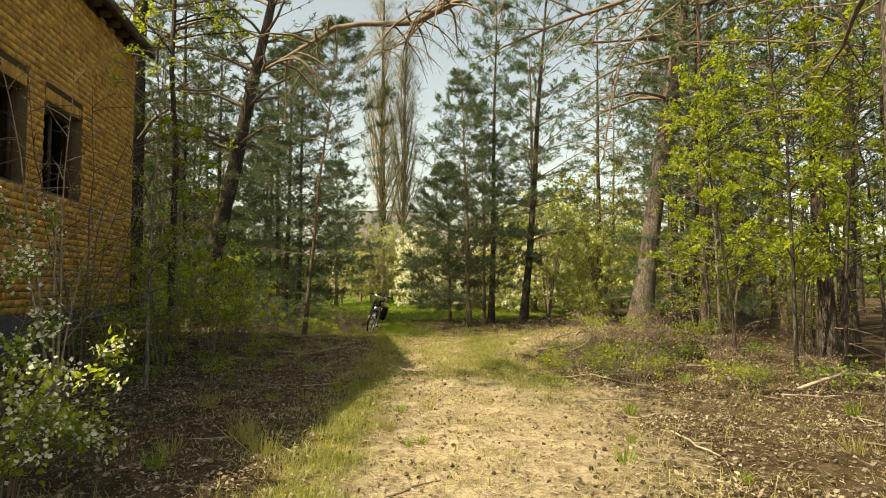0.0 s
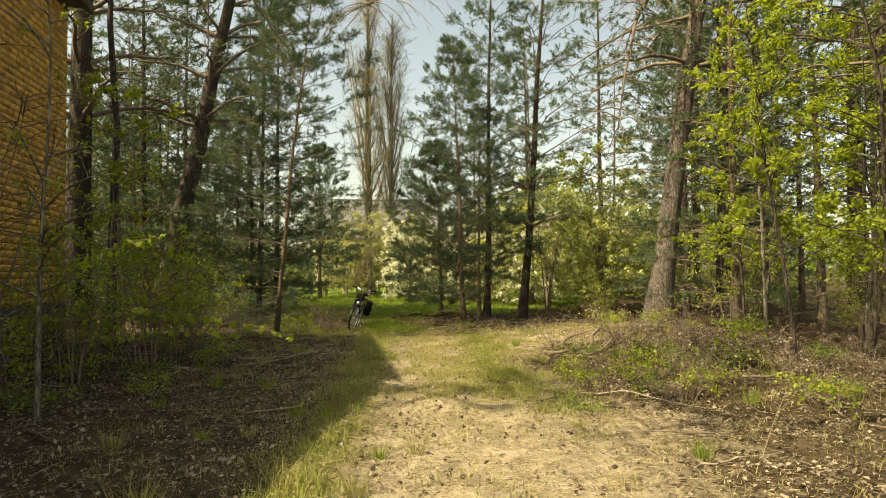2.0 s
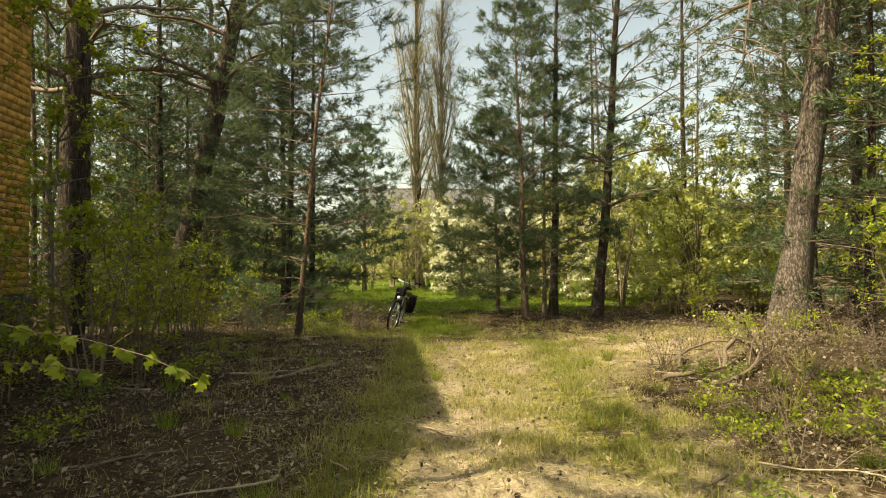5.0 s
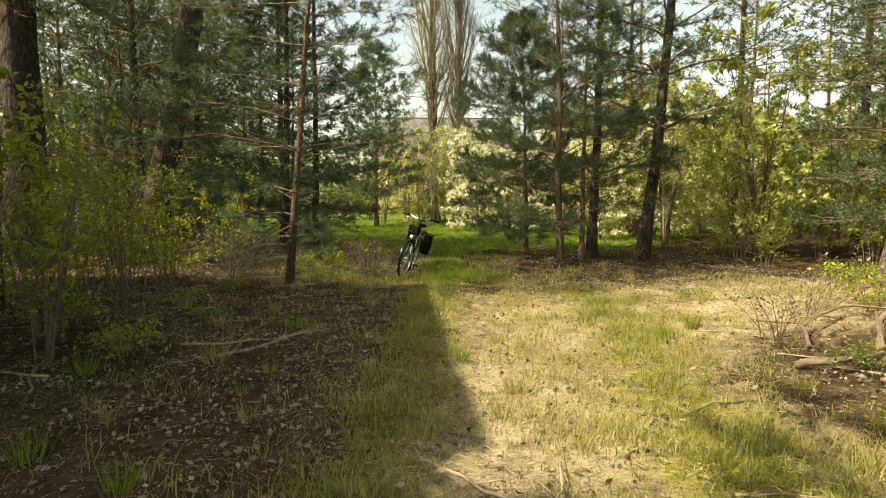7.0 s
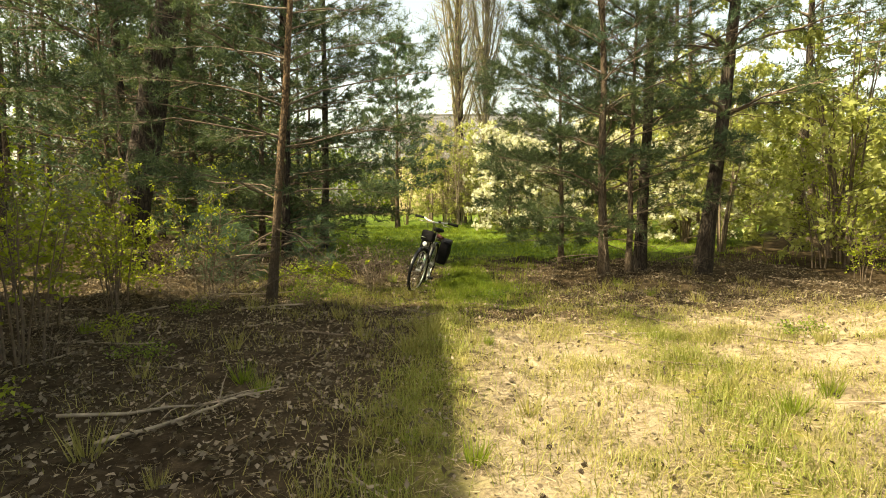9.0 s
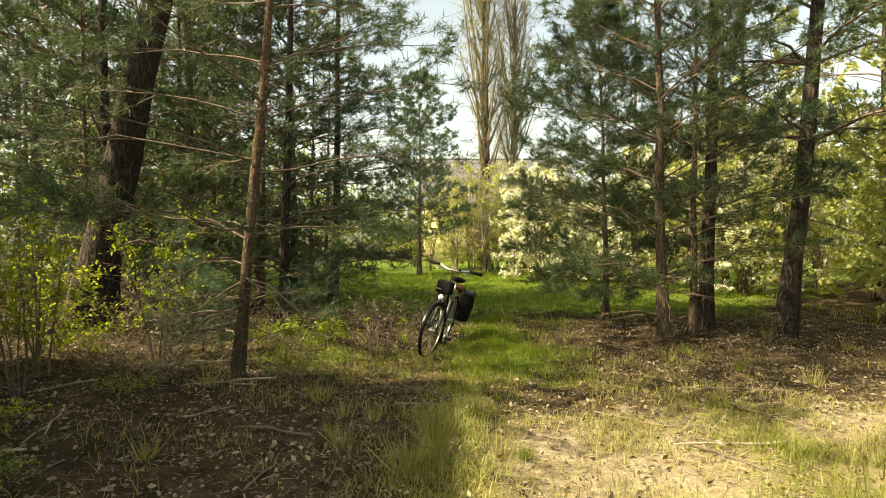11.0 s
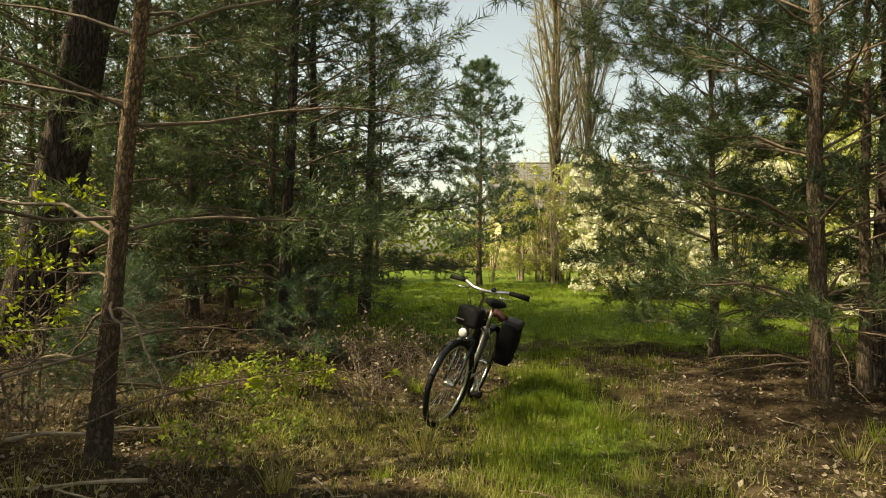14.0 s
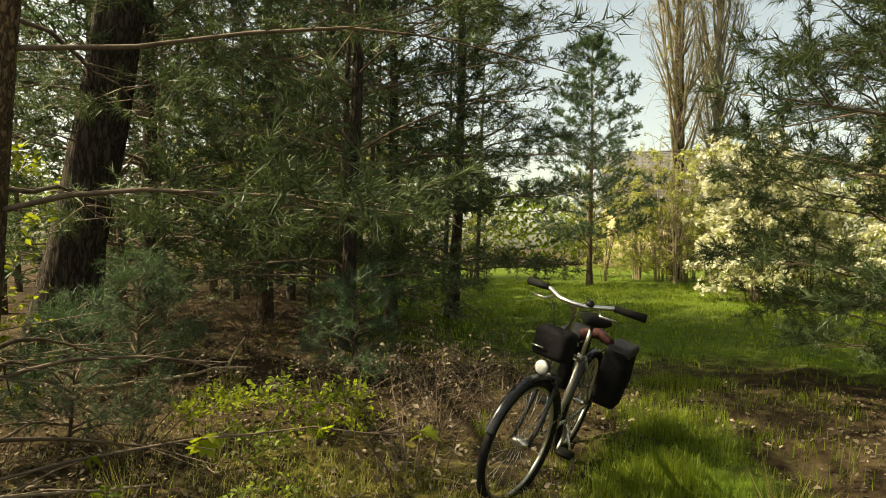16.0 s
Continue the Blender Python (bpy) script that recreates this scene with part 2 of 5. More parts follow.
def gz(x, y):
    """Height of the ground."""
    x, y = np.asarray(x, float), np.asarray(y, float)
    z = 0.42 * np.exp(-((x - 6.6) / 2.1) ** 2 - ((y - 12.0) / 3.6) ** 2)
    z = z + 0.16 / (1 + np.exp((x + 2.6) * 2.2)) * np.exp(-((y - 11) / 9) ** 2)
    z = z - 0.11 * np.exp(-((x - 1.2) / 2) ** 2 - ((y - 18.5) / 3) ** 2)
    z = z + 0.028 * np.sin(x * 1.7 + 0.8 * y) * np.sin(y * 1.3 - 0.6 * x + 1) + 0.012 * np.sin(4.1 * x + 1.3 * y) * np.sin(3.7 * y - x)
    for k in range(14):
        a, w = 2.4 * k + 0.7, 4.5 + 0.85 * k
        z = z + 0.05 / w * np.sin(w * (x * math.cos(a) + y * math.sin(a)) + 1.7 * k + 1.3 * np.sin(0.9 * x - 0.7 * y + k))
    return z * np.exp(-np.maximum(0, np.hypot(x, y - 15) - 40) / 30)


def spot(x, y, turn=0, scale=1.0, sink=0.03):
    return pose(x, y, float(gz(x, y)) - sink, 0, 0, turn) @ Matrix.Scale(scale, 4)


def thing(name, label, category, group="", kind="", at=None):
    ob = tagged(new(name), label, category, group, kind)
    ob.empty_display_size = 0.1
    if at is not None:
        ob.matrix_basis = at
    return ob


def place(ob, m):
    """A copy of a thing, with the scale in m kept."""
    c = copy_thing(ob, m)
    c.matrix_basis = m
    return c


# ---- ground ----
def steps(lo, hi, fine_lo, fine_hi, d):
    core = np.arange(fine_lo, fine_hi + d / 2, d)
    out, s, x = [], d, fine_hi
    while x < hi:
        s *= 1.35
        x += s
        out.append(min(x, hi))
    low, s, x = [], d, fine_lo
    while x > lo:
        s *= 1.35
        x -= s
        low.append(max(x, lo))
    return np.concatenate([low[::-1], core, out])


def path_x(y):
    return 0.172 * y + 0.35 - 0.9 * np.clip((y - 12) / 10, 0, 1)


def mound(x, y):
    """Where the dark litter of the mound lies: 0 to 1."""
    return np.exp(-((x - 5.0 - 0.2 * np.sin(2.1 * y)) / 1.55) ** 4 - ((y - 10.4 + 0.25 * np.sin(2.7 * x)) / 2.1) ** 4)


def zones(x, y):
    x, y = np.clip(x, -60, 60), np.clip(y, -60, 90)
    off = x - path_x(y)
    wave = 0.5 * np.sin(0.9 * y + 1.2) + 0.35 * np.sin(2.3 * y + x)
    left = 1 / (1 + np.exp(-(off + 1.25 - 0.2 * wave) * 3.0))
    right = 1 / (1 + np.exp((off - 1.7 - 2.8 / (1 + np.exp(-(y - 12.4 + 0.5 * wave) * 1.8)) - 0.6 * wave) * 1.8))
    sand = left * right / (1 + np.exp((y - 15.9) * 2.2)) * 0.85
    moss = 0.5 * np.exp(-((off - 0.6 - 0.3 * wave) / 0.55) ** 2) * (1 / (1 + np.exp(-(y - 8.5))))
    moss = moss + 0.55 * np.exp(-((off + 1.35) / 0.5) ** 2) + 0.3 * np.exp(-((x - 2.6) / 1.0) ** 2 - ((y - 9.6) / 1.6) ** 2)
    moss = np.clip(moss, 0, 0.8) / (1 + np.exp((y - 17.5))) + 0.45 * np.exp(-((x - 0.1) / 1.5) ** 2 - ((y - 18.8) / 1.7) ** 2)
    moss = moss + 0.16 / (1 + np.exp(-(y - 9.5) * 1.5)) / (1 + np.exp((y - 15.8) * 2.5)) / (1 + np.exp(-(off + 0.2) * 3)) / (1 + np.exp((x - 6.0) * 1.5))
    bare = 0.9 * mound(x, y)
    sand, moss = sand * (1 - bare), moss * (1 - bare)
    far = 0.8 * np.clip(y - 25, 0, 40)
    turf = 1 / (1 + np.exp(-(y - 23.0 + 0.6 * wave) * 1.3)) / (1 + np.exp((y - 62) * 0.8)) / (1 + np.exp(-np.clip(x + 2.6 + far + wave, -40, 40) * 1.6)) / (1 + np.exp(np.clip(x - 9.0 - far - wave, -40, 40) * 1.2))
    turf = turf + 0.85 * np.exp(-((x - 1.95) / 0.75) ** 2 - ((y - 18.9) / 2.0) ** 2)
    return sand, moss, np.clip(turf, 0, 1)


def build_ground():
    xs, ys = steps(-1500, 1500, -5, 8, 0.085), steps(-1500, 1500, 2, 23, 0.085)
    X, Y = np.meshgrid(xs, ys)
    Z = gz(X, Y)
    near = (np.abs(X) < 14) & (Y > -4) & (Y < 32)
    Z = Z + near * rng.standard_normal(Z.shape) * 0.008
    b = Buf()
    w = len(xs)
    i = (np.arange(len(ys) - 1)[:, None] * w + np.arange(w - 1)[None, :]).ravel()
    b.add(np.stack([X, Y, Z], -1).reshape(-1, 3), np.stack([i, i + 1, i + w + 1, i + w], -1))
    me = b.mesh("ground", GROUND, True)
    for name, val in zip(("sand", "moss", "turf"), zones(X, Y)):
        me.attributes.new(name, "FLOAT", "POINT").data.foreach_set("value", val.ravel().astype(np.float32))
    tagged(new("ground", me), "sandy woodland ground with needle litter, moss and grass", "ground", kind="structure")


build_ground()


# ---- trees ----
def limb_points(start, az, length, rise, sag, r, n=7):
    s = np.linspace(0, 1, n)
    h = np.array([math.cos(az), math.sin(az), 0])
    side = np.array([-h[1], h[0], 0])
    z = length * (rise * s - sag * s ** 2)
    kink = np.cumsum(r.standard_normal(n)) * length * 0.018
    kink2 = np.cumsum(r.standard_normal(n)) * length * 0.015
    kink[0] = kink2[0] = 0
    return start + s[:, None] * length * h * 0.96 + kink[:, None] * side + np.stack([0 * z, 0 * z, z + kink2], 1)


def along(pts, s):
    i = np.clip(s * (len(pts) - 1), 0, len(pts) - 1.001)
    k = i.astype(int)
    f = (i - k)[:, None]
    return pts[k] * (1 - f) + pts[k + 1] * f, unit(pts[k + 1] - pts[k])


def pine_limb(wood, green, start, az, length, rise, sag, r, radius, twigs=8, per=4, needles=12, bare=0.3, sub=0.42, width=0.011, reach=0.09):
    """A limb with side twigs, and needle shoots along and at the end of the twigs."""
    pts = limb_points(start, az, length, rise, sag, r)
    tube(wood, pts, np.linspace(radius, radius * 0.25, len(pts)), 5, caps=False)
    s = np.sort(r.uniform(bare, 1.0, twigs))
    p, d = along(pts, s)
    sign = np.where(np.arange(twigs) % 2, 1.0, -1.0)
    side = np.cross(d, [0, 0, 1.0])
    td = unit(d * r.uniform(0.35, 1.0, (twigs, 1)) + side * sign[:, None] * r.uniform(0.5, 1.1, (twigs, 1)) + r.standard_normal((twigs, 3)) * 0.2 + [0, 0, 0.1])
    tl = length * sub * (1.25 - s) * r.uniform(0.6, 1.2, twigs) + 0.12
    sp, sd = [], []
    for i in range(twigs):
        e = p[i] + td[i] * tl[i]
        tube(wood, [p[i], e], [radius * 0.32, radius * 0.14], 3, caps=False)
        u = r.uniform(0.35, 1.0, per)
        u[0] = 1.0
        sp.append(p[i] + td[i] * (tl[i] * u)[:, None])
        sd.append(unit(td[i] + r.standard_normal((per, 3)) * 0.55 + [0, 0, 0.15]))
    sp.append(pts[-1:]), sd.append(unit(pts[-1:] - pts[-2:-1]))
    if needles:
        shoots(green, np.concatenate(sp), np.concatenate(sd), r, needles, reach, width)


def trunk_points(h, lean, r, bend=0.02, n=14):
    s = np.linspace(0, 1, n)
    k = np.cumsum(r.standard_normal((n, 2)), 0) * bend * h / n
    k -= k[0]
    return np.stack([lean[0] * h * s + k[:, 0], lean[1] * h * s + k[:, 1], h * s], 1)


def pine_tree(label, h, r0, base, spread, seed, lean=(0, 0), whorls=11, per=5, bark_mat=None, needle_mat=None, twigs=8, shoot=4, needles=12,
              dead=6, rise=0.35, sag=0.2, width=0.011, group="", bend=0.02, sides=9, shape=0.8, reach=0.1, split=False, bare=0.3, keep=None):
    """A pine: trunk, whorls of limbs from the height 'base' up, dead stubs below."""
    r = np.random.default_rng(seed)
    wood, green = Buf(), Buf()
    tp = trunk_points(h, lean, r, bend)
    s = np.linspace(0, 1, len(tp))
    flare = 1 + 0.35 * np.exp(-s * h / 0.35)
    tk = Buf()
    first = tp[:1] - [0, 0, 0.15]
    tube(tk, np.concatenate([first, tp]), np.concatenate([[r0 * 1.45], r0 * flare * (1 - 0.88 * s)]), sides, 0.035, r)
    limbs = []
    for k in range(whorls):
        f = k / max(1, whorls - 1)
        hz = base + (h * 0.97 - base) * f ** 0.95
        p, _ = along(tp, np.array([hz / h]))
        L = spread * ((1 - f) ** shape * (0.75 + 0.25 * min(1, f * 4)) + 0.10)
        turn = r.uniform(0, 6.28)
        for j in range(per):
            az = turn + j * 6.283 / per + r.normal() * 0.25
            if keep and not keep(az, hz):
                continue
            if split:
                wood = Buf()
                limbs.append(wood)
            pine_limb(wood, green, p[0] + [0, 0, r.normal() * 0.08], az, L * r.uniform(0.65, 1.15), rise + 0.5 * f, sag * (1 - f * 0.6), r,
                      max(0.012, r0 * 0.22 * (1 - 0.6 * f)), max(3, int(twigs * (1 - 0.4 * f))), shoot, needles, bare, width=width, reach=reach)
    if split:
        wood = Buf()
    for k in range(dead):
        hz = r.uniform(0.25, max(0.4, base * 0.97))
        p, _ = along(tp, np.array([hz / h]))
        pine_limb(wood, green, p[0], r.uniform(0, 6.28), r.uniform(0.3, 0.9) * spread * 0.6, r.uniform(-0.1, 0.35), 0.3, r, 0.012, 5, 1, 0, 0.2, 0.35)
    t = thing("pine_tree", label, "tree", group)
    part("trunk", tk.mesh("trunk", bark_mat or BARK_YOUNG, True), t)
    for w in limbs:
        part("limb", w.mesh("limb", TWIG, True), t)
    if wood.n:
        tagged(part("branchwork", wood.mesh("branchwork", TWIG, True), t), kind="stuff")
    tagged(part("crown", green.mesh("crown", needle_mat or NEEDLE), t), kind="stuff")
    return t


def leafy_stems(label, name, category, stems, h, seed, mat, leaf=0.045, count=1500, spread=0.8, r0=0.014, wood_mat=None, flowers=0, group="", clump=0.0, twigs=9, lean=0.25, droop=0.15, wide=0.55, low=0.22):
    """A shrub or sapling: thin stems, twigs and small leaves."""
    r = np.random.default_rng(seed)
    wood, green, white = Buf(), Buf(), Buf()
    ends, dirs = [], []
    for k in range(stems):
        az = r.uniform(0, 6.28)
        hh = h * r.uniform(0.7, 1.05)
        off = np.array([math.cos(az), math.sin(az), 0]) * r.uniform(0, 0.18 if stems > 1 else 0.0)
        n = 8
        s = np.linspace(0, 1, n)
        way = np.array([math.cos(az), math.sin(az), 0]) * hh * lean * r.uniform(0.3, 1.3)
        pts = off + s[:, None] ** 1.4 * way + np.stack([0 * s, 0 * s, hh * s], 1) + np.cumsum(r.standard_normal((n, 3)), 0) * hh * 0.012 * s[:, None]
        pts[0, 2] = -0.08
        tube(wood, pts, r0 * (1.15 - s) * hh / h, 5, caps=False)
        for j in range(twigs):
            u = r.uniform(low, 1.0, 1)
            p, d = along(pts, u)
            ta = r.uniform(0, 6.28)
            td = unit(np.array([math.cos(ta), math.sin(ta), r.uniform(0.0, 0.7)]) + d[0] * 0.35)
            tl = spread * r.uniform(0.45, 1.1) * (1.15 - 0.6 * u[0])
            e = limb_points(p[0], math.atan2(td[1], td[0]), tl, td[2], 0.25, r, 5)
            tube(wood, e, np.linspace(r0 * 0.4, r0 * 0.12, 5), 3, caps=False)
            for q in range(4):
                u2 = r.uniform(0.3, 1.0, 1)
                p2, d2 = along(e, u2)
                d3 = unit(d2[0] + r.standard_normal(3) * 0.7)
                l3 = tl * r.uniform(0.15, 0.4)
                tube(wood, [p2[0], p2[0] + d3 * l3], [r0 * 0.15, r0 * 0.08], 3, caps=False)
                ends.append((p2[0], p2[0] + d3 * l3))
    a = np.array([e[0] for e in ends])
    b = np.array([e[1] for e in ends])
    pick = r.integers(0, len(a), count)
    u = r.uniform(0.1, 1.05, (count, 1))
    p = a[pick] * (1 - u) + b[pick] * u + r.standard_normal((count, 3)) * 0.03
    d = unit(unit(b[pick] - a[pick]) * 0.6 + r.standard_normal((count, 3)) * 0.6)
    leaves(green, p, d, leaf * r.uniform(0.6, 1.3, count), r, wide, droop)
    t = thing(name, label, category, group)
    tagged(part("stemwork", wood.mesh("stemwork", wood_mat or TWIG, True), t), kind="stuff")
    tagged(part("foliage", green.mesh("foliage", mat), t), kind="stuff")
    if flowers:
        centre = b[r.integers(0, len(b), flowers // 7)]
        pick = r.integers(0, len(centre), flowers)
        q = centre[pick] + r.standard_normal((flowers, 3)) * 0.045
        leaves(white, q, unit(r.standard_normal((flowers, 3)) + [0, 0, 0.6]), 0.032 * r.uniform(0.7, 1.3, flowers) * (1 + clump), r, 0.9)
        tagged(part("blossom", white.mesh("blossom", BLOSSOM), t, "clusters of white blossom"), kind="stuff")
    return t


def at(t, x, y, turn=0, scale=1.0, sink=0.03):
    t.matrix_basis = spot(x, y, turn, scale, sink)
    return t


# the pines that stand along the walk
at(pine_tree("tall old pine with plated grey-brown bark beside the path", 19, 0.27, 6.4, 4.4, 11, (0.17, 0.03), 11, 5, BARK_PINE, NEEDLE, 10, 5, 9, 4, 0.2, 0.35, 0.018, sides=16, bend=0.015, reach=0.12), 7.9, 14.97)
at(pine_tree("slim brown pine with thin dead lower twigs", 14, 0.14, 3.0, 2.7, 12, (0.085, 0.0), 12, 5, BARK_DARK, NEEDLE, 11, 8, 15, 14, sides=10, width=0.011, split=True), 6.35, 20.2)
at(pine_tree("slender dark pine in a small clump", 12.5, 0.11, 1.9, 2.3, 13, (0.01, 0.0), 13, 5, BARK_DARK, NEEDLE_BLUE, 12, 8, 16, 10, width=0.011, split=True), 5.32, 20.63)
at(pine_tree("slender young pine with low spreading limbs", 8.5, 0.085, 0.9, 2.4, 14, (-0.03, 0.0), 13, 5, BARK_YOUNG, NEEDLE, 12, 8, 18, 8, width=0.0085, split=True), 4.35, 19.72)
at(pine_tree("thin pine at the edge of the clump", 6.5, 0.06, 1.6, 1.4, 15, (0.02, 0.02), 9, 5, BARK_YOUNG, NEEDLE, 9, 6, 16, 5, width=0.0085), 4.95, 20.2)
at(pine_tree("bushy young pine with branches down to the grass", 5.8, 0.06, 0.5, 2.2, 16, (-0.02, 0.02), 12, 6, BARK_YOUNG, NEEDLE, 12, 8, 22, 0, width=0.0085, split=True), 4.1, 22.0)
at(pine_tree("slender pine with flaking orange bark and dead lower twigs", 9.0, 0.062, 1.5, 3.0, 17, (0.108, 0.01), 14, 5, BARK_FLAKY, NEEDLE, 13, 8, 22, 12, 0.2, 0.18, 0.007, split=True, bare=0.35, keep=lambda a, z: z > 4.6 or math.cos(a + 0.75) < 0.62), -0.92, 17.15)
at(pine_tree("big leaning pine with dark furrowed bark", 17, 0.31, 6.0, 3.4, 18, (0.19, 0.0), 10, 5, BARK_DARK, NEEDLE, 9, 5, 8, 8, sides=12, width=0.022, reach=0.12), -4.5, 20.5)
at(pine_tree("massive dark pine trunk near the brick house", 18, 0.38, 5.5, 3.6, 19, (0.01, 0.0), 10, 5, BARK_DARK, NEEDLE, 9, 5, 8, 8, sides=12, width=0.022, reach=0.12), -6.2, 19.3)
at(pine_tree("straight pine with reddish upper bark", 16, 0.19, 5.5, 3.0, 20, (0.0, 0.0), 10, 5, BARK_YOUNG, NEEDLE, 9, 4, 8, 8, width=0.022, reach=0.12), 12.0, 16.5)
DENSE = at(pine_tree("dense dark young pine at the edge of the meadow", 10.5, 0.1, 0.9, 2.9, 23, (0.02, 0.0), 13, 6, BARK_DARK, NEEDLE, 11, 7, 13, 5, 0.22, 0.2, 0.013), -1.9, 22.4)
for x, y, turn, size in ((-2.4, 24.9, 130, 1.05), (-5.4, 22.8, 250, 1.3), (-1.7, 26.2, 70, 1.15), (10.4, 17.6, 60, 1.0), (12.6, 20.2, 200, 1.1), (9.9, 15.4, 310, 0.95)):
    place(DENSE, spot(x, y, turn, size))
# crowns above the start of the walk
# trunk unseen, known by its limb; crown moved here to shade the mound
at(pine_tree("tall pine whose limbs hang over the path", 13, 0.2, 4.5, 5.2, 21, (0.0, 0.0), 9, 5, BARK_PINE, NEEDLE, 12, 5, 8, 3, 0.1, 0.25, 0.016), 5.1, 4.6, 40)

SEEDLING = pine_tree("knee-high pine seedling with long fresh needles", 0.95, 0.014, 0.12, 0.5, 25, (0.05, 0.0), 5, 4, BARK_YOUNG, NEEDLE_BLUE, 5, 4, 34, 0, 0.4, 0.2, 0.004, group="pine seedlings", reach=0.085, bare=0.15)
at(SEEDLING, -1.0, 20.7)
for x, y, turn, size in ((-1.75, 18.3, 80, 0.9), (-2.6, 19.7, 300, 1.1)):
    place(SEEDLING, spot(x, y, turn, size))

# kinds that repeat
YOUNG = [pine_tree("young pine with bluish green needles", 7.0, 0.075, 0.5, 2.1, 31, (0.02, 0), 11, 5, BARK_YOUNG, NEEDLE_BLUE, 6, 4, 7, 2, group="young pines", width=0.032, reach=0.13),
         pine_tree("young pine with dense dark green needles", 8.5, 0.085, 0.9, 2.2, 32, (-0.02, 0.01), 12, 5, BARK_YOUNG, NEEDLE, 6, 4, 7, 3, group="young pines", width=0.032, reach=0.13),
         pine_tree("slim young pine with a thin crown", 10.0, 0.08, 1.8, 1.9, 33, (0.01, 0.02), 12, 5, BARK_DARK, NEEDLE, 6, 3, 7, 6, group="young pines", width=0.032, reach=0.13)]
TALL = [pine_tree("tall thin forest pine with a high crown", 13, 0.10, 3.6, 2.1, 41, (0.02, 0), 11, 4, BARK_YOUNG, NEEDLE, 6, 4, 7, 10, group="forest pines", width=0.034, reach=0.14),
        pine_tree("tall forest pine with dark bark", 15, 0.13, 4.4, 2.4, 42, (-0.02, 0.01), 12, 4, BARK_DARK, NEEDLE, 6, 4, 7, 10, group="forest pines", width=0.034, reach=0.14)]
SHRUB = [leafy_stems("low shrub with fresh green leaves", "shrub", "shrub", 7, 1.7, 51, LEAF_SPRING, 0.075, 750, 0.7, 0.011, group="undergrowth"),
         leafy_stems("shrub with yellow-green spring leaves", "shrub", "shrub", 6, 2.4, 52, LEAF_SPRING, 0.075, 750, 0.8, 0.013, group="undergrowth"),
         leafy_stems("thin twiggy shrub with sparse olive leaves", "shrub", "shrub", 8, 2.2, 53, LEAF_SPRING, 0.065, 600, 0.8, 0.011, group="undergrowth")]
SAPLING = [leafy_stems("slim sapling with bright spring leaves", "sapling", "tree", 1, 5.5, 61, LEAF_SPRING, 0.08, 3000, 1.5, 0.032, BARK_GREY, twigs=30, lean=0.08, group="saplings"),
           leafy_stems("slim sapling with sparse green leaves", "sapling", "tree", 1, 6.5, 62, LEAF_SPRING, 0.075, 3000, 1.4, 0.036, BARK_DARK, twigs=30, lean=0.1, group="saplings")]
HEDGE = [leafy_stems("wide bush with pale green leaves", "bush", "shrub", 9, 5.6, 71, LEAF_PALE, 0.13, 4000, 1.9, 0.022, low=0.03, twigs=7, group="far bushes"),
         leafy_stems("wide bush with yellow-green leaves", "bush", "shrub", 9, 6.2, 72, LEAF_OLIVE, 0.13, 3800, 1.9, 0.022, low=0.03, twigs=7, group="far bushes"),
         leafy_stems("bush in white blossom at the edge of the meadow", "blossoming_bush", "shrub", 10, 4.2, 73, LEAF_OLIVE, 0.12, 2600, 1.6, 0.022, low=0.03, twigs=11, flowers=8000, clump=2.2, group="far bushes")]


def far_woods():
    """The edge of the woods all round, far off: clumps of leaves up to an uneven height."""
    r = np.random.default_rng(77)
    n = 40000
    a = r.uniform(-0.6, 3.74, n)
    top = 7.5 + 2.2 * np.sin(7 * a) + 1.6 * np.sin(17 * a + 1) + 1.3 * np.sin(41 * a) + r.normal(0, 0.6, n)
    z = np.abs(top) * r.uniform(0, 1, n) ** 0.8
    d = 52 + 4 * np.sin(5 * a) + r.uniform(-3, 3, n)
    p = np.stack([2 + d * np.cos(a), 16 + d * np.sin(a), z], 1)
    b = Buf()
    leaves(b, p, unit(r.standard_normal((n, 3))), r.uniform(0.3, 0.75, n), r, 0.6)
    tagged(new("far_woods", b.mesh("far_woods", LEAF_GREEN)), "distant green edge of the woods", "woods", kind="stuff")


far_woods()


def scatter(kinds, spots, lo, hi, seed):
    r = np.random.default_rng(seed)
    used = set()
    for x, y in spots:
        k = int(r.integers(len(kinds)))
        m = spot(x, y, r.uniform(0, 360), r.uniform(lo, hi))
        if k in used or kinds[k].get("placed"):
            place(kinds[k], m)
        else:
            kinds[k].matrix_basis = m
            kinds[k]["placed"] = 1
            used.add(k)


def area(n, x0, x1, y0, y1, gap, seed, free=None):
    """Spots in a rectangle, no two closer than gap, and none where free says no."""
    r = np.random.default_rng(seed)
    out = []
    for _ in range(n * 30):
        x, y = r.uniform(x0, x1), r.uniform(y0, y1)
        if free and not free(x, y):
            continue
        if all((x - a) ** 2 + (y - b) ** 2 > gap * gap for a, b in out):
            out.append((x, y))
            if len(out) == n:
                break
    return out


HOUSE_X, HOUSE_Y0, HOUSE_Y1, HOUSE_H, OVER = -4.8, 0.6, 15.05, 6.9, 0.3
HEROES = [(7.9, 15), (6.35, 20.2), (5.32, 20.6), (4.35, 19.7), (4, 21.7), (-0.9, 17.1), (-4.5, 20.5), (-6.2, 19.3), (12, 16.5)]


def outside(x, y):
    if x < HOUSE_X + 0.7 and y < HOUSE_Y1 + 0.7:
        return False
    return all((x - a) ** 2 + (y - b) ** 2 > 0.8 for a, b in HEROES)


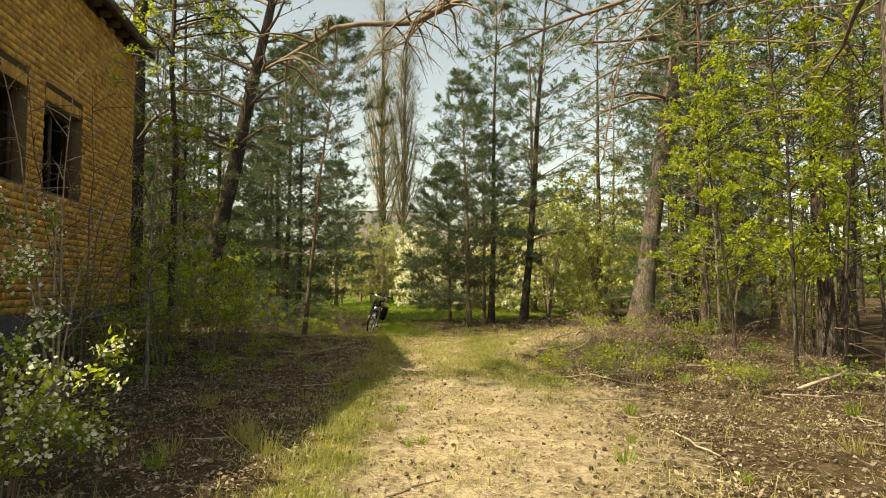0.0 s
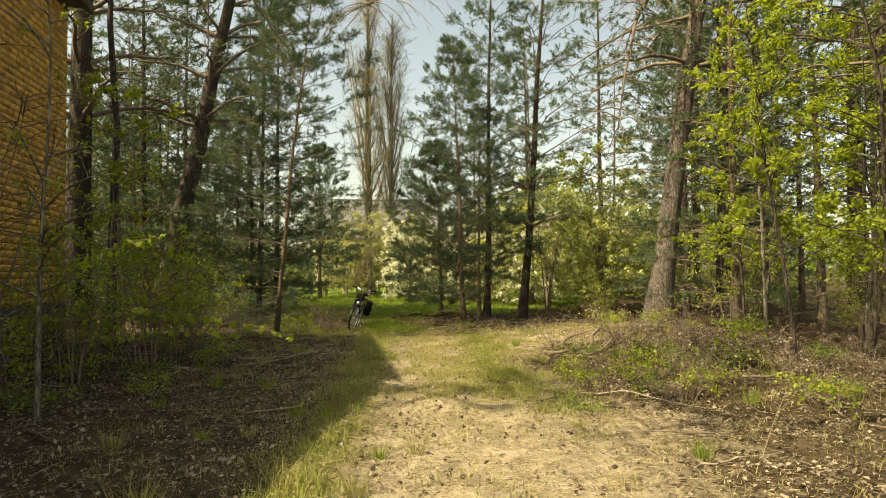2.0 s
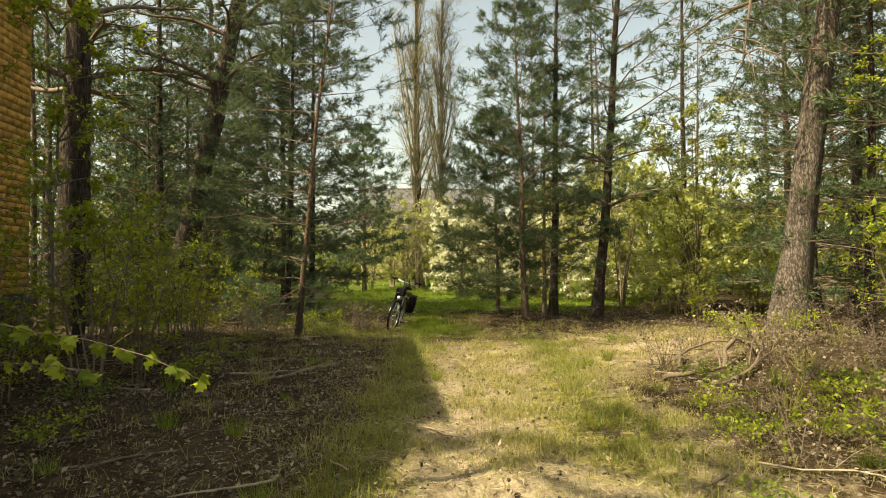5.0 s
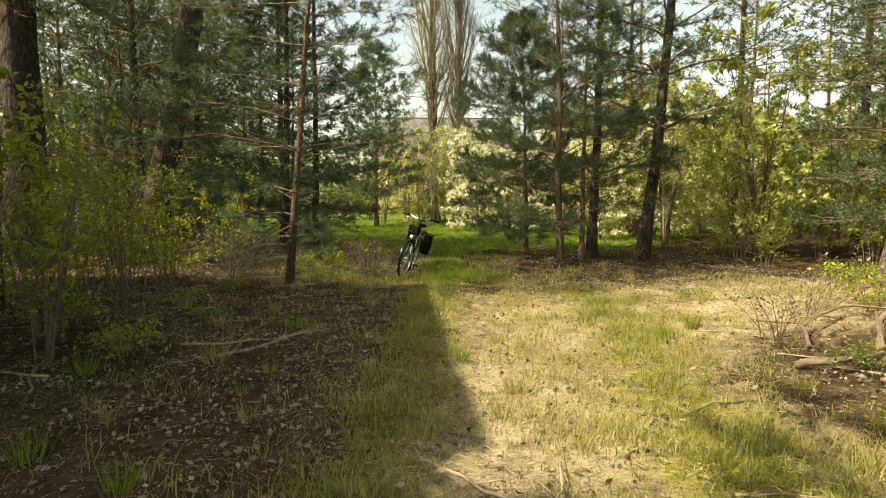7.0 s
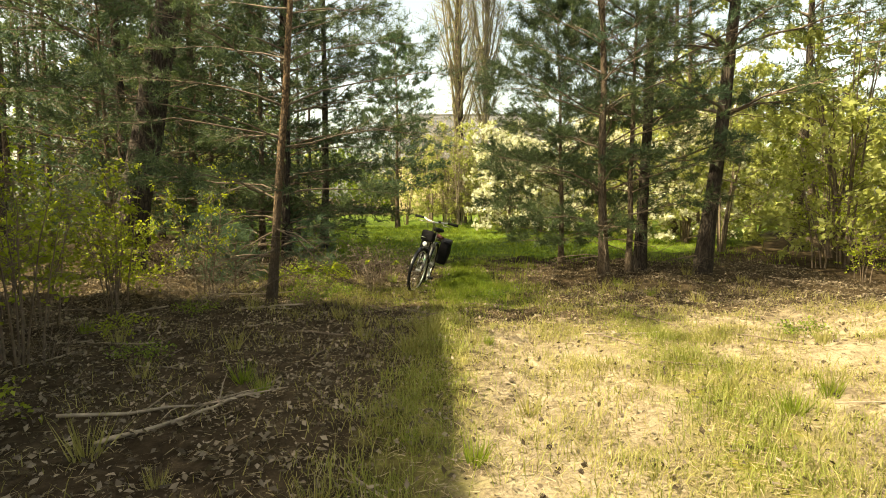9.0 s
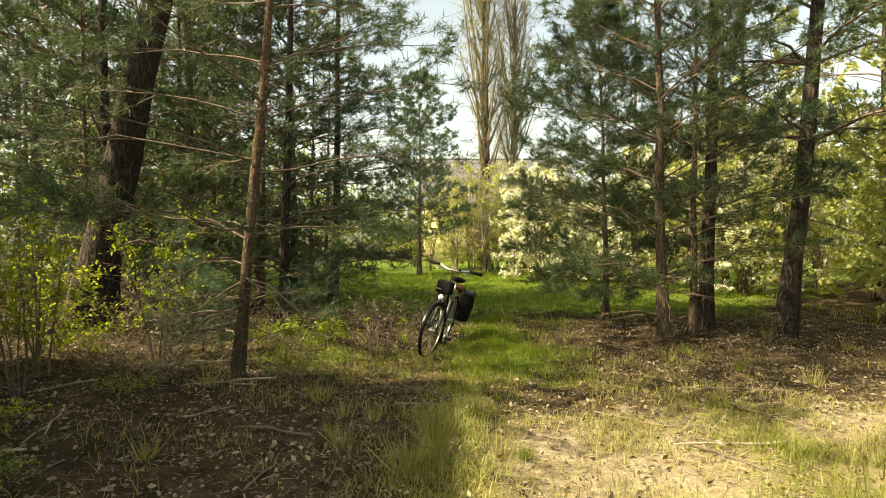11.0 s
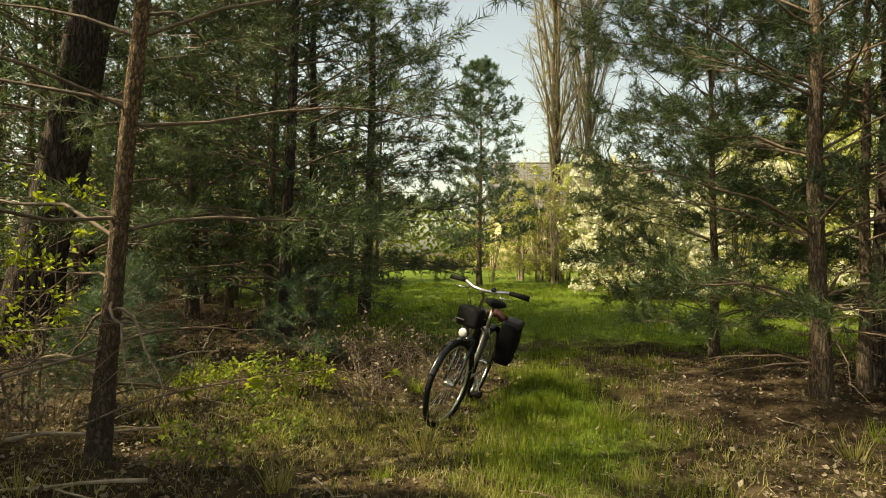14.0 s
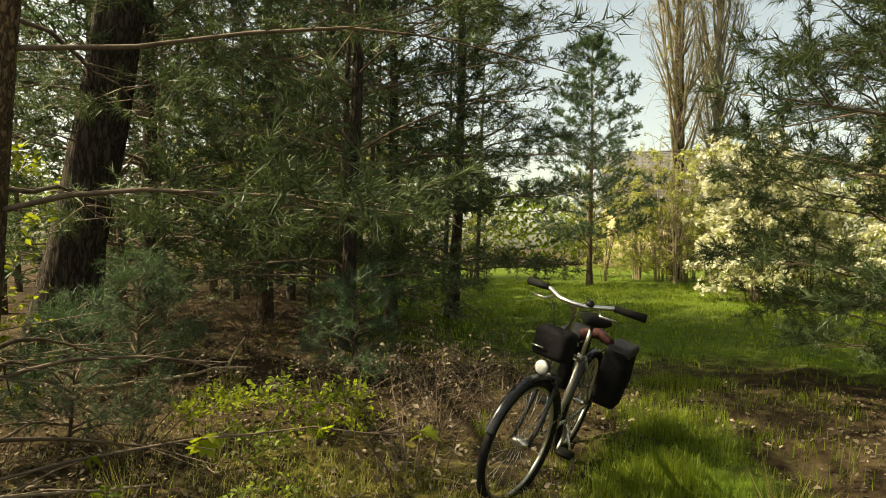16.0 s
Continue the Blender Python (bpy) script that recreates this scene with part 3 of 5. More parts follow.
scatter(YOUNG, [(-2.8, 23.8), (-5.0, 26.7), (-4.4, 28.6), (-6.6, 24.0), (-5.6, 22.4), (-3.4, 31.0), (-7.5, 27.5), (-8.2, 31)], 0.8, 1.15, 81)
def open_right(x, y):
    """Keeps the sunny thicket beyond the meadow free of pines."""
    return outside(x, y) and (y < 16.5 or x > 5.0 + 0.62 * (y - 9))


scatter(YOUNG, area(15, -14, -4.2, 22, 40, 1.9, 82, outside), 1.0, 1.5, 82)
scatter(TALL, area(14, -20, -7.0, 22, 45, 2.4, 83, outside), 0.9, 1.2, 83)
scatter(TALL, [(8.7, 9.5), (9.6, 8.9), (8.5, 12.9), (10.4, 10.8), (11.2, 13.6)] + [(9.3, 27.5), (11.6, 25.6), (10.6, 31.5), (13.6, 28.2), (14.2, 23.6), (8.2, 33.5)] + area(18, 9.8, 24, 10, 34, 1.8, 84, open_right), 0.8, 1.15, 84)
scatter(YOUNG, area(7, 13.0, 26, 14, 40, 2.4, 85, open_right), 0.9, 1.4, 85)
at(pine_tree("bushy blue-green young pine at the far edge of the meadow", 9.0, 0.11, 1.5, 2.9, 24, (0.0, 0.0), 12, 6, BARK_FLAKY, NEEDLE_BLUE, 10, 7, 10, 0, 0.4, 0.15, 0.028, reach=0.15, bare=0.15), -0.1, 38.0)
scatter(SAPLING, [(6.7, 9.3), (7.6, 8.0), (8.8, 10.2), (9.6, 7.6), (8.3, 12.4), (10.4, 11.8), (10.2, 14.2), (6.5, 7.7), (8.1, 6.9), (7.3, 10.6), (9.4, 9.0), (8.0, 9.3), (11.6, 9.4), (12.4, 13), (-3.0, 12.2)], 0.8, 1.15, 87)
TALL_TREE = at(leafy_stems("tall slim tree with a high crown of spring leaves", "slim_tree", "tree", 1, 13.5, 63, LEAF_SPRING, 0.085, 9500, 2.7, 0.075, BARK_DARK, twigs=54, lean=0.05, low=0.45, group="slim trees"), -3.7, 14.3)
# added copy outside the view, put there to shade the mound
place(TALL_TREE, spot(-3.95, 7.5, 140, 1.0))
scatter(SHRUB, area(23, -4.6, -1.9, 9.2, 18.0, 0.75, 88, lambda x, y: outside(x, y) and x < -1.2 - 0.08 * (y - 9)), 0.6, 1.05, 88)
scatter(SHRUB, area(20, 8.2, 16, 7, 22, 1.4, 89, outside), 0.55, 1.05, 89)
scatter(HEDGE[:2], [(10.2, 28.5), (9.0, 33), (11.8, 32), (7.6, 38.5), (5.2, 41), (2.8, 42.2), (0.2, 41.8), (-5.2, 40), (14, 36), (10.6, 39.5), (-7.4, 38), (4, 45), (8.2, 44), (-0.8, 46), (13, 43), (16, 30), (17, 24), (-10, 41), (-13, 40), (-6.5, 33), (-9, 36), (-8.5, 29.5), (-11.5, 33), (-6.2, 29.5), (18, 38), (1.6, 43.6), (6.6, 42.6), (13.5, 39), (9.8, 36), (12.6, 29.5)], 0.8, 1.2, 90)
scatter(HEDGE[:1], [(8.7, 24.2), (10.3, 22.4), (11.9, 24.9), (13.4, 23.2), (8.0, 27.6), (14.8, 26.8), (13.1, 30.4), (10.8, 30.6), (15.6, 31.5), (12.2, 21.2), (14.6, 20.6), (9.6, 20.9)], 0.75, 1.15, 98)
scatter(HEDGE[2:], [(4.4, 32.5), (5.9, 33.4), (5.0, 35.2), (7.4, 31.0), (9.0, 27.0)], 0.85, 1.05, 91)


# ---- brick house ----
def block(b, lo, hi):
    (x0, y0, z0), (x1, y1, z1) = lo, hi
    b.add([(x0, y0, z0), (x1, y0, z0), (x1, y1, z0), (x0, y1, z0), (x0, y0, z1), (x1, y0, z1), (x1, y1, z1), (x0, y1, z1)],
          [(0, 3, 2, 1), (4, 5, 6, 7), (0, 1, 5, 4), (1, 2, 6, 5), (2, 3, 7, 6), (3, 0, 4, 7)])


def block_mesh(name, mat, *boxes):
    b = Buf()
    for lo, hi in boxes:
        block(b, lo, hi)
    return b.mesh(name, mat)
BRICK = plain("ochre_brick", (0.54, 0.30, 0.07), 0.85, 0, 0.3, 9, 0.3)
MORTAR = plain("dark_mortar", (0.11, 0.075, 0.04), 0.95, 0, 0.3, 40, 0.4)
PLINTH = plain("tarred_plinth", (0.055, 0.055, 0.055), 0.85, 0, 0.35, 5, 0.3)
DARKWOOD = plain("dark_stained_wood", (0.06, 0.038, 0.022), 0.8, 0, 0.4, 8, 0.2)
ROOFTILE = plain("weathered_roof", (0.12, 0.10, 0.09), 0.9, 0, 0.3, 3, 0.2)
# near-black colour holds the shade of the rooms behind the windows
INSIDE = plain("shaded_interior", (0.03, 0.025, 0.02), 0.9, 0, 0.3, 2, 0)


def brick_tints(m):
    t = m.node_tree
    b = t.nodes["Principled BSDF"]
    old = b.inputs["Base Color"].links[0].from_socket
    o = t.nodes.new("ShaderNodeObjectInfo")
    g = t.nodes.new("ShaderNodeNewGeometry")
    s = node(t, "Math", operation="ADD")
    t.links.new(o.outputs["Random"], s.inputs[0])
    t.links.new(g.outputs["Random Per Island"], s.inputs[1])
    fr = node(t, "Math", operation="FRACT")
    t.links.new(s.outputs[0], fr.inputs[0])
    tint = ramp(t, fr.outputs[0], [(0, (0.72, 0.68, 0.62)), (0.5, (1, 1, 1)), (1, (1.18, 1.12, 1.0))])
    t.links.new(mixed(t, 1.0, old, tint, "MULTIPLY"), b.inputs["Base Color"])


brick_tints(BRICK)


def wall_boxes(openings, y0, y1, z0, z1, x0, x1):
    """Boxes of a wall in the plane of y and z with openings cut through."""
    out = []
    ys = sorted({y0, y1, *[o[0] for o in openings], *[o[1] for o in openings]})
    for a, b in zip(ys, ys[1:]):
        cut = sorted((o[2], o[3]) for o in openings if o[0] <= a and o[1] >= b)
        z = z0
        for lo, hi in cut:
            out.append(((x0, a, z), (x1, b, lo)))
            z = hi
        out.append(((x0, a, z), (x1, b, z1)))
    return out


def brick_house():
    X, y0, y1, h = HOUSE_X, HOUSE_Y0, HOUSE_Y1, HOUSE_H
    house = thing("brick_house", "old ochre brick house with a dark plinth and broken windows", "house")
    win = [(10.75, 12.2, 3.0, 4.52), (8.75, 10.2, 3.0, 4.52)]
    knee = 8.6
    pieces = [part("wall", block_mesh("wall", MORTAR, box), house, "ochre brick wall") for box in wall_boxes(win, knee, y1, 1.0, h, X - 0.36, X)]
    wall = pieces[-1]
    part("wall", block_mesh("end_wall", MORTAR, ((X - 9, y1 - 0.36, -0.2), (X - 0.36, y1, h))), house)
    def sloped(name, mat, xa, xb, ya, yb, za, zb, thick=0.0):
        """A length of wall or roof whose upper edge falls from zb at yb to za at ya."""
        b = Buf()
        lo_a, lo_b = (za - thick, zb - thick) if thick else (1.0, 1.0)
        b.add([(xa, ya, lo_a), (xb, ya, lo_a), (xb, yb, lo_b), (xa, yb, lo_b), (xa, ya, za), (xb, ya, za), (xb, yb, zb), (xa, yb, zb)],
              [(0, 3, 2, 1), (4, 5, 6, 7), (0, 1, 5, 4), (1, 2, 6, 5), (2, 3, 7, 6), (3, 0, 4, 7)])
        return b.mesh(name, mat)

    # unseen near end, its falling top fitted to cast the path's shadow edge
    for ya, yb, za, zb in ((4.8, knee, 5.1, h - 0.12), (y0, 4.8, 2.3, 5.1)):
        part("wall", sloped("unseen_side_wall", MORTAR, X - 0.36, X, ya, yb, za, zb), house)
        part("wall", sloped("unseen_side_wall", MORTAR, X - 9.36, X - 9, ya, yb, za, zb), house)
        part("roof", sloped("unseen_low_roof", ROOFTILE, X - 9.6, X + OVER, ya, yb, za + 0.2, zb + 0.2, 0.12), house)
    part("wall", block_mesh("end_wall", MORTAR, ((X - 9, y0, -0.2), (X - 0.36, y0 + 0.36, 2.55))), house)
    part("wall", block_mesh("back_wall", MORTAR, ((X - 9.36, knee, -0.2), (X - 9, y1, h))), house)
    y0, low = knee, y0
    part("plinth", block_mesh("plinth", PLINTH, ((X - 0.36, low, -0.3), (X + 0.04, y1 + 0.03, 1.0))), house, "dark tarred plinth")
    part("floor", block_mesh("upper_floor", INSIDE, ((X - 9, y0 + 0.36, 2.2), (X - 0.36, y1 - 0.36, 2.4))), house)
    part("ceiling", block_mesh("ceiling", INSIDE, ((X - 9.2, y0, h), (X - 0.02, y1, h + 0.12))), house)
    part("eave", block_mesh("eave", DARKWOOD, ((X - 0.3, y0, h + 0.12), (X + OVER - 0.05, y1 + 0.35, h + 0.17))), house, "dark boarded eave")
    part("gutter", block_mesh("gutter", DARKWOOD, ((X + OVER - 0.05, y0, h + 0.02), (X + OVER + 0.06, y1 + 0.35, h + 0.2))), house)
    b = Buf()
    b.add([(X + OVER, y0, h + 0.2), (X + OVER, y1 + 0.35, h + 0.2), (X - 4.7, y1 + 0.35, h + 1.1), (X - 4.7, y0, h + 1.1), (X - 9.9, y1 + 0.35, h + 0.2), (X - 9.9, y0, h + 0.2)],
          [(0, 1, 2, 3), (3, 2, 4, 5)])
    part("roof", b.mesh("roof", ROOFTILE), house)
    rafter = block_mesh("rafter", DARKWOOD, ((X - 0.0, -0.05, h - 0.08), (X + OVER - 0.06, 0.05, h + 0.12)))
    for k in range(12):
        part("rafter", rafter, house, at=Matrix.Translation((0, knee + 0.2 + k * 0.5, 0)))
    for a, bb, lo, hi in win:
        f = part("window", block_mesh("window", DARKWOOD, ((X - 0.26, a, lo), (X - 0.2, a + 0.07, hi)), ((X - 0.26, bb - 0.07, lo), (X - 0.2, bb, hi)),
                                      ((X - 0.26, a + 0.07, hi - 0.07), (X - 0.2, bb - 0.07, hi)), ((X - 0.26, a + 0.07, lo), (X - 0.2, bb - 0.07, lo + 0.07))), house, "dark empty window frame")
        part("mullion", block_mesh("mullion", DARKWOOD, ((X - 0.25, (a + bb) / 2 - 0.04, lo + 0.07), (X - 0.21, (a + bb) / 2 + 0.04, hi - 0.07))), f)
    L, H, J = 0.234, 0.116, 0.011

    def brick_ok(a, b, lo, hi):
        return all(b <= o[0] + 0.001 or a >= o[1] - 0.001 or hi <= o[2] + 0.001 or lo >= o[3] + 0.205 for o in win)

    one = block_mesh("brick", BRICK, ((-0.006, J / 2, J / 2), (0.010, L - J / 2, H - J / 2)))
    upright = block_mesh("upright_brick", BRICK, ((-0.006, J / 2, J / 2), (0.011, H - J / 2, 0.205 - J / 2)))
    rest = Buf()
    r = np.random.default_rng(3)
    made = 0
    for row in range(int((h - 1.0) / H)):
        z = 1.0 + row * H
        y = y1 - L - (row % 2) * L / 2
        if row % 2:
            block(rest, (X - 0.002, y1 - L / 2 + J / 2, z + J / 2), (X + 0.009, y1, z + H - J / 2))
        while y > knee:
            a, b2 = y, y + L
            for o in win:
                if z + H > o[2] + 0.001 and z < o[3] + 0.204:
                    if a < o[1] < b2 - 0.02:
                        a = o[1]
                    if a + 0.02 < o[0] < b2:
                        b2 = o[0]
            if b2 - a > 0.05 and brick_ok(a, b2, z, z + H):
                if made < 270 and y > 12.2 and z < 4.0 and b2 - a > L - 0.01:
                    part("brick", one, wall, at=Matrix.Translation((X + r.normal() * 0.0015, a, z)))
                    made += 1
                else:
                    block(rest, (X - 0.003, a + J / 2, z + J / 2), (X + 0.009 + r.normal() * 0.0015, b2 - J / 2, z + H - J / 2))
            y -= L
    for o in win[:2]:
        for k in range(int((o[1] - o[0]) / H)):
            part("lintel_brick", upright, wall, at=Matrix.Translation((X, o[0] + 0.02 + k * H, o[3])))
    tagged(part("brickwork", rest.mesh("brickwork", BRICK), wall), kind="stuff")


# ---- far house ----
def far_house():
    house = thing("far_house", "distant house with a grey tiled roof and pale yellow walls", "house")
    wallm = plain("pale_yellow_plaster", (0.62, 0.52, 0.30), 0.9, 0, 0.1, 2, 0.1)
    tile = plain("grey_roof_tile", (0.14, 0.14, 0.145), 0.8, 0, 0.25, 3, 0.1)
    x0, x1, y, e, rg = -1.0, 12.0, 62.0, 5.2, 9.2
    part("wall", block_mesh("wall", wallm, ((x0, y, 0), (x1, y + 9, e))), house)
    b = Buf()
    b.add([(x0, y, e), (x0, y + 9, e), (x0, y + 4.5, rg - 0.2), (x1, y, e), (x1, y + 9, e), (x1, y + 4.5, rg - 0.2)], [(0, 1, 2), (3, 5, 4)])
    part("gable", b.mesh("gable", wallm), house)
    roof = part("roof", block_mesh("ridge", tile, ((x0 - 0.3, y + 4.35, rg - 0.05), (x1 + 0.3, y + 4.65, rg + 0.08))), house)
    s = Buf()
    s.add([(x0 - 0.3, y - 0.5, e - 0.4), (x1 + 0.3, y - 0.5, e - 0.4), (x1 + 0.3, y + 4.5, rg), (x0 - 0.3, y + 4.5, rg), (x1 + 0.3, y + 9.5, e - 0.4), (x0 - 0.3, y + 9.5, e - 0.4)], [(0, 1, 2, 3), (3, 2, 4, 5)])
    part("slope", s.mesh("slope", tile), roof)
    c = Buf()
    rows_, cols = 17, 54
    for i in range(rows_):
        f0, f1 = i / rows_, (i + 1) / rows_
        for j in range(cols):
            a = x0 - 0.3 + (x1 - x0 + 0.6) * j / cols
            w = (x1 - x0 + 0.6) / cols - 0.05
            ya, yb = y - 0.55 + 5.05 * f0, y - 0.55 + 5.05 * f1
            za, zb = e - 0.32 + (rg - e + 0.4) * f0, e - 0.37 + (rg - e + 0.4) * f1
            c.add([(a, ya, za), (a + w, ya, za), (a + w, yb, zb), (a, yb, zb)], [(0, 1, 2, 3)])
    tagged(part("tiling", c.mesh("tiling", tile), roof), kind="stuff")
    for k in range(5):
        # dark blocks on the wall stand in for shaded rooms
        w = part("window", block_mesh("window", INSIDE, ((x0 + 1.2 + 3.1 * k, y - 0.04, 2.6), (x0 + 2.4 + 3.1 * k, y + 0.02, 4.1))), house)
        part("window_frame", block_mesh("window_frame", wallm, ((x0 + 1.1 + 3.1 * k, y - 0.08, 2.5), (x0 + 2.5 + 3.1 * k, y - 0.045, 2.6))), w)


# ---- poplars ----
def poplar(label, h, r0, seed, mat, leaf_mat, x, y, upright=3.2, bare=0.22):
    r = np.random.default_rng(seed)
    tk, wood, green = Buf(), Buf(), Buf()
    tp = trunk_points(h, (0.01, 0), r, 0.02, 16)
    s = np.linspace(0, 1, 16)
    tube(tk, tp, r0 * (1 - 0.85 * s), 10, 0.04, r)
    ends, dirs = [], []
    for k in range(6):
        p, _ = along(tp, r.uniform(0.12, 0.5, 1))
        q = limb_points(p[0], r.uniform(0, 6.28), h * r.uniform(0.05, 0.1), r.uniform(3.0, 5.5), r.uniform(-1.0, 0.3), r, 9)
        tube(wood, q, np.linspace(r0 * 0.26, 0.02, 9), 6, caps=False)
        for j in range(34):
            c, d = along(q, r.uniform(0.12, 1.0, 1))
            dd = unit(d[0] * 0.7 + r.standard_normal(3) * 0.45)
            e = limb_points(c[0], math.atan2(dd[1], dd[0]), r.uniform(0.4, 1.3), max(0.1, dd[2]) * 1.6, r.uniform(0.0, 0.7), r, 4)
            tube(wood, e, np.linspace(0.02, 0.007, 4), 3, caps=False)
            for i in range(3):
                ends.append(e[r.integers(1, 4)] + r.standard_normal(3) * 0.1), dirs.append(unit(dd + r.standard_normal(3) * 0.5))
    for k in range(60):
        u = r.uniform(bare, 0.95, 1)
        p, _ = along(tp, u)
        az = r.uniform(0, 6.28)
        L = h * r.uniform(0.03, 0.11) * (1.15 - u[0])
        pts = limb_points(p[0], az, L, upright * r.uniform(0.3, 1.0), -upright * r.uniform(0.1, 0.6), r, 6)
        tube(wood, pts, np.linspace(r0 * 0.22, 0.012, 6), 4, caps=False)
        for j in range(9):
            q, d = along(pts, r.uniform(0.15, 1, 1))
            dd = unit(d[0] + r.standard_normal(3) * 0.45)
            l2 = r.uniform(0.5, 1.6)
            e = q[0] + dd * l2
            tube(wood, [q[0], e], [0.016, 0.007], 3, caps=False)
            for i in range(3):
                q2 = q[0] + dd * l2 * r.uniform(0.3, 1)
                d2 = unit(dd + r.standard_normal(3) * 0.6)
                tube(wood, [q2, q2 + d2 * 0.6], [0.010, 0.006], 3, caps=False)
                ends.append(q2 + d2 * r.uniform(0.1, 0.6)), dirs.append(d2)
    ends, dirs = np.array(ends), np.array(dirs)
    pick = r.integers(0, len(ends), 5200)
    leaves(green, ends[pick] + r.standard_normal((5200, 3)) * 0.12, unit(dirs[pick] + r.standard_normal((5200, 3))), 0.08 * r.uniform(0.6, 1.3, 5200), r)
    t = thing("poplar_tree", label, "tree", "poplars")
    part("trunk", tk.mesh("trunk", mat, True), t)
    tagged(part("branchwork", wood.mesh("branchwork", POPLAR_WOOD, True), t), kind="stuff")
    tagged(part("foliage", green.mesh("foliage", leaf_mat), t), kind="stuff")
    at(t, x, y)


# ---- bicycle ----
BLACK = plain("black_nylon", (0.008, 0.0075, 0.009), 0.85, 0, 0.4, 60, 0.3, 0.12)
FLAP = plain("grey_nylon_flap", (0.035, 0.033, 0.037), 0.6, 0, 0.3, 40, 0.3, 0.25)
RUBBER = plain("black_rubber", (0.012, 0.012, 0.012), 0.8, 0, 0.3, 80, 0.3, 0.15)
SILVER = plain("brushed_alloy", (0.62, 0.61, 0.59), 0.32, 1.0, 0.12, 40, 0.05)
STEEL = plain("steel_spoke", (0.55, 0.55, 0.55), 0.3, 1.0, 0.1, 40, 0)
PAINT = plain("black_frame_paint", (0.02, 0.02, 0.024), 0.25, 0.0, 0.3, 20, 0)
GREYPAINT = plain("silver_frame_paint", (0.36, 0.35, 0.34), 0.3, 0.7, 0.15, 20, 0)
RED = plain("dark_red_tape", (0.09, 0.025, 0.025), 0.6, 0, 0.3, 20, 0)
LENS = plain("clear_lamp_glass", (0.75, 0.77, 0.78), 0.12, 0.3, 0.1, 60, 0)
BOTTLE = plain("clear_bottle_plastic", (0.55, 0.6, 0.58), 0.2, 0, 0.1, 20, 0)
GREEN_LABEL = plain("green_label", (0.02, 0.35, 0.18), 0.4, 0, 0.1, 20, 0)


def ring(b, c, big, small, n=40, m=8, squash=1.0):
    """A torus about the y axis."""
    a = np.linspace(0, 2 * np.pi, n, endpoint=False)
    q = np.linspace(0, 2 * np.pi, m, endpoint=False)
    A, Q = np.meshgrid(a, q, indexing="ij")
    rr = big + small * np.cos(Q)
    v = np.stack([c[0] + rr * np.cos(A), c[1] + small * squash * np.sin(Q), c[2] + rr * np.sin(A)], -1).reshape(-1, 3)
    i, j = np.meshgrid(np.arange(n), np.arange(m), indexing="ij")
    f = np.stack([i * m + j, i * m + (j + 1) % m, ((i + 1) % n) * m + (j + 1) % m, ((i + 1) % n) * m + j], -1).reshape(-1, 4)
    b.add(v, f)


def rod(name, mat, parent, pts, radius, sides=8, label=""):
    b = Buf()
    tube(b, pts, radius, sides)
    return part(name, b.mesh(name, mat, True), parent, label)


def soft_box(name, mat, parent, lo, hi, bevel, label="", puff=0.0, taper=0.0):
    """A rounded, slightly bulged box; taper narrows it downwards."""
    bm = bmesh.new()
    bmesh.ops.create_cube(bm, size=1)
    for v in bm.verts:
        v.co = Vector([(l + h) / 2 + c * (h - l) for c, l, h in zip(v.co, lo, hi)])
    bmesh.ops.bevel(bm, geom=bm.edges[:], offset=bevel, segments=3, profile=0.6, affect="EDGES")
    bmesh.ops.subdivide_edges(bm, edges=[e for e in bm.edges if e.calc_length() > 0.1], cuts=3, use_grid_fill=True)
    c = (Vector(lo) + Vector(hi)) / 2
    s = Vector(hi) - Vector(lo)
    for v in bm.verts:
        d = v.co - c
        k = 1 + puff * (1 - min(1, (2 * d.x / s.x) ** 2)) * (1 - min(1, (2 * d.z / s.z) ** 2))
        v.co.y = c.y + d.y * k + noise.noise(v.co * 14) * 0.006
        f = 1 - taper * max(0, -d.z / s.z)
        v.co.x = c.x + (v.co.x - c.x) * f
    me = bpy.data.meshes.new(name)
    bm.to_mesh(me)
    bm.free()
    me.materials.append(mat)
    for p in me.polygons:
        p.use_smooth = True
    return part(name, me, parent, label)


def wheel(bike, c, spoke, steer=None):
    b = Buf()
    ring(b, (0, 0, 0), 0.335, 0.023, 56, 10)
    w = part("wheel", b.mesh("tyre", RUBBER, True), bike, "black tyre with a pale sidewall", at=c)
    b = Buf()
    ring(b, (0, 0, 0), 0.306, 0.011, 48, 6, 1.1)
    part("rim", b.mesh("rim", SILVER, True), w, "silver rim")
    rod("hub", SILVER, w, [(0, -0.05, 0), (0, -0.03, 0), (0, 0.03, 0), (0, 0.05, 0)], [0.012, 0.024, 0.024, 0.012], 10)
    for k in range(28):
        part("spoke", spoke, w, at=pose(0, 0, 0, 0, k * 360 / 28, 0) @ pose(0, 0.018 * (1 if k % 2 else -1), 0, 3 * (1 if k % 2 else -1)))
    return w


def guard(name, bike, c, a0, a1, mat, R=0.372):
    a = np.linspace(radians(a0), radians(a1), 22)
    b = Buf()
    prof = [(-0.027, -0.012), (-0.02, 0.0), (0, 0.006), (0.02, 0.0), (0.027, -0.012)]
    v = np.array([[(R + dz) * math.cos(t), y, (R + dz) * math.sin(t)] for t in a for y, dz in prof])
    f = [(i * 5 + j, i * 5 + j + 1, i * 5 + j + 6, i * 5 + j + 5) for i in range(21) for j in range(4)]
    b.add(v, f)
    return part(name, b.mesh(name, mat, True), bike, at=c)


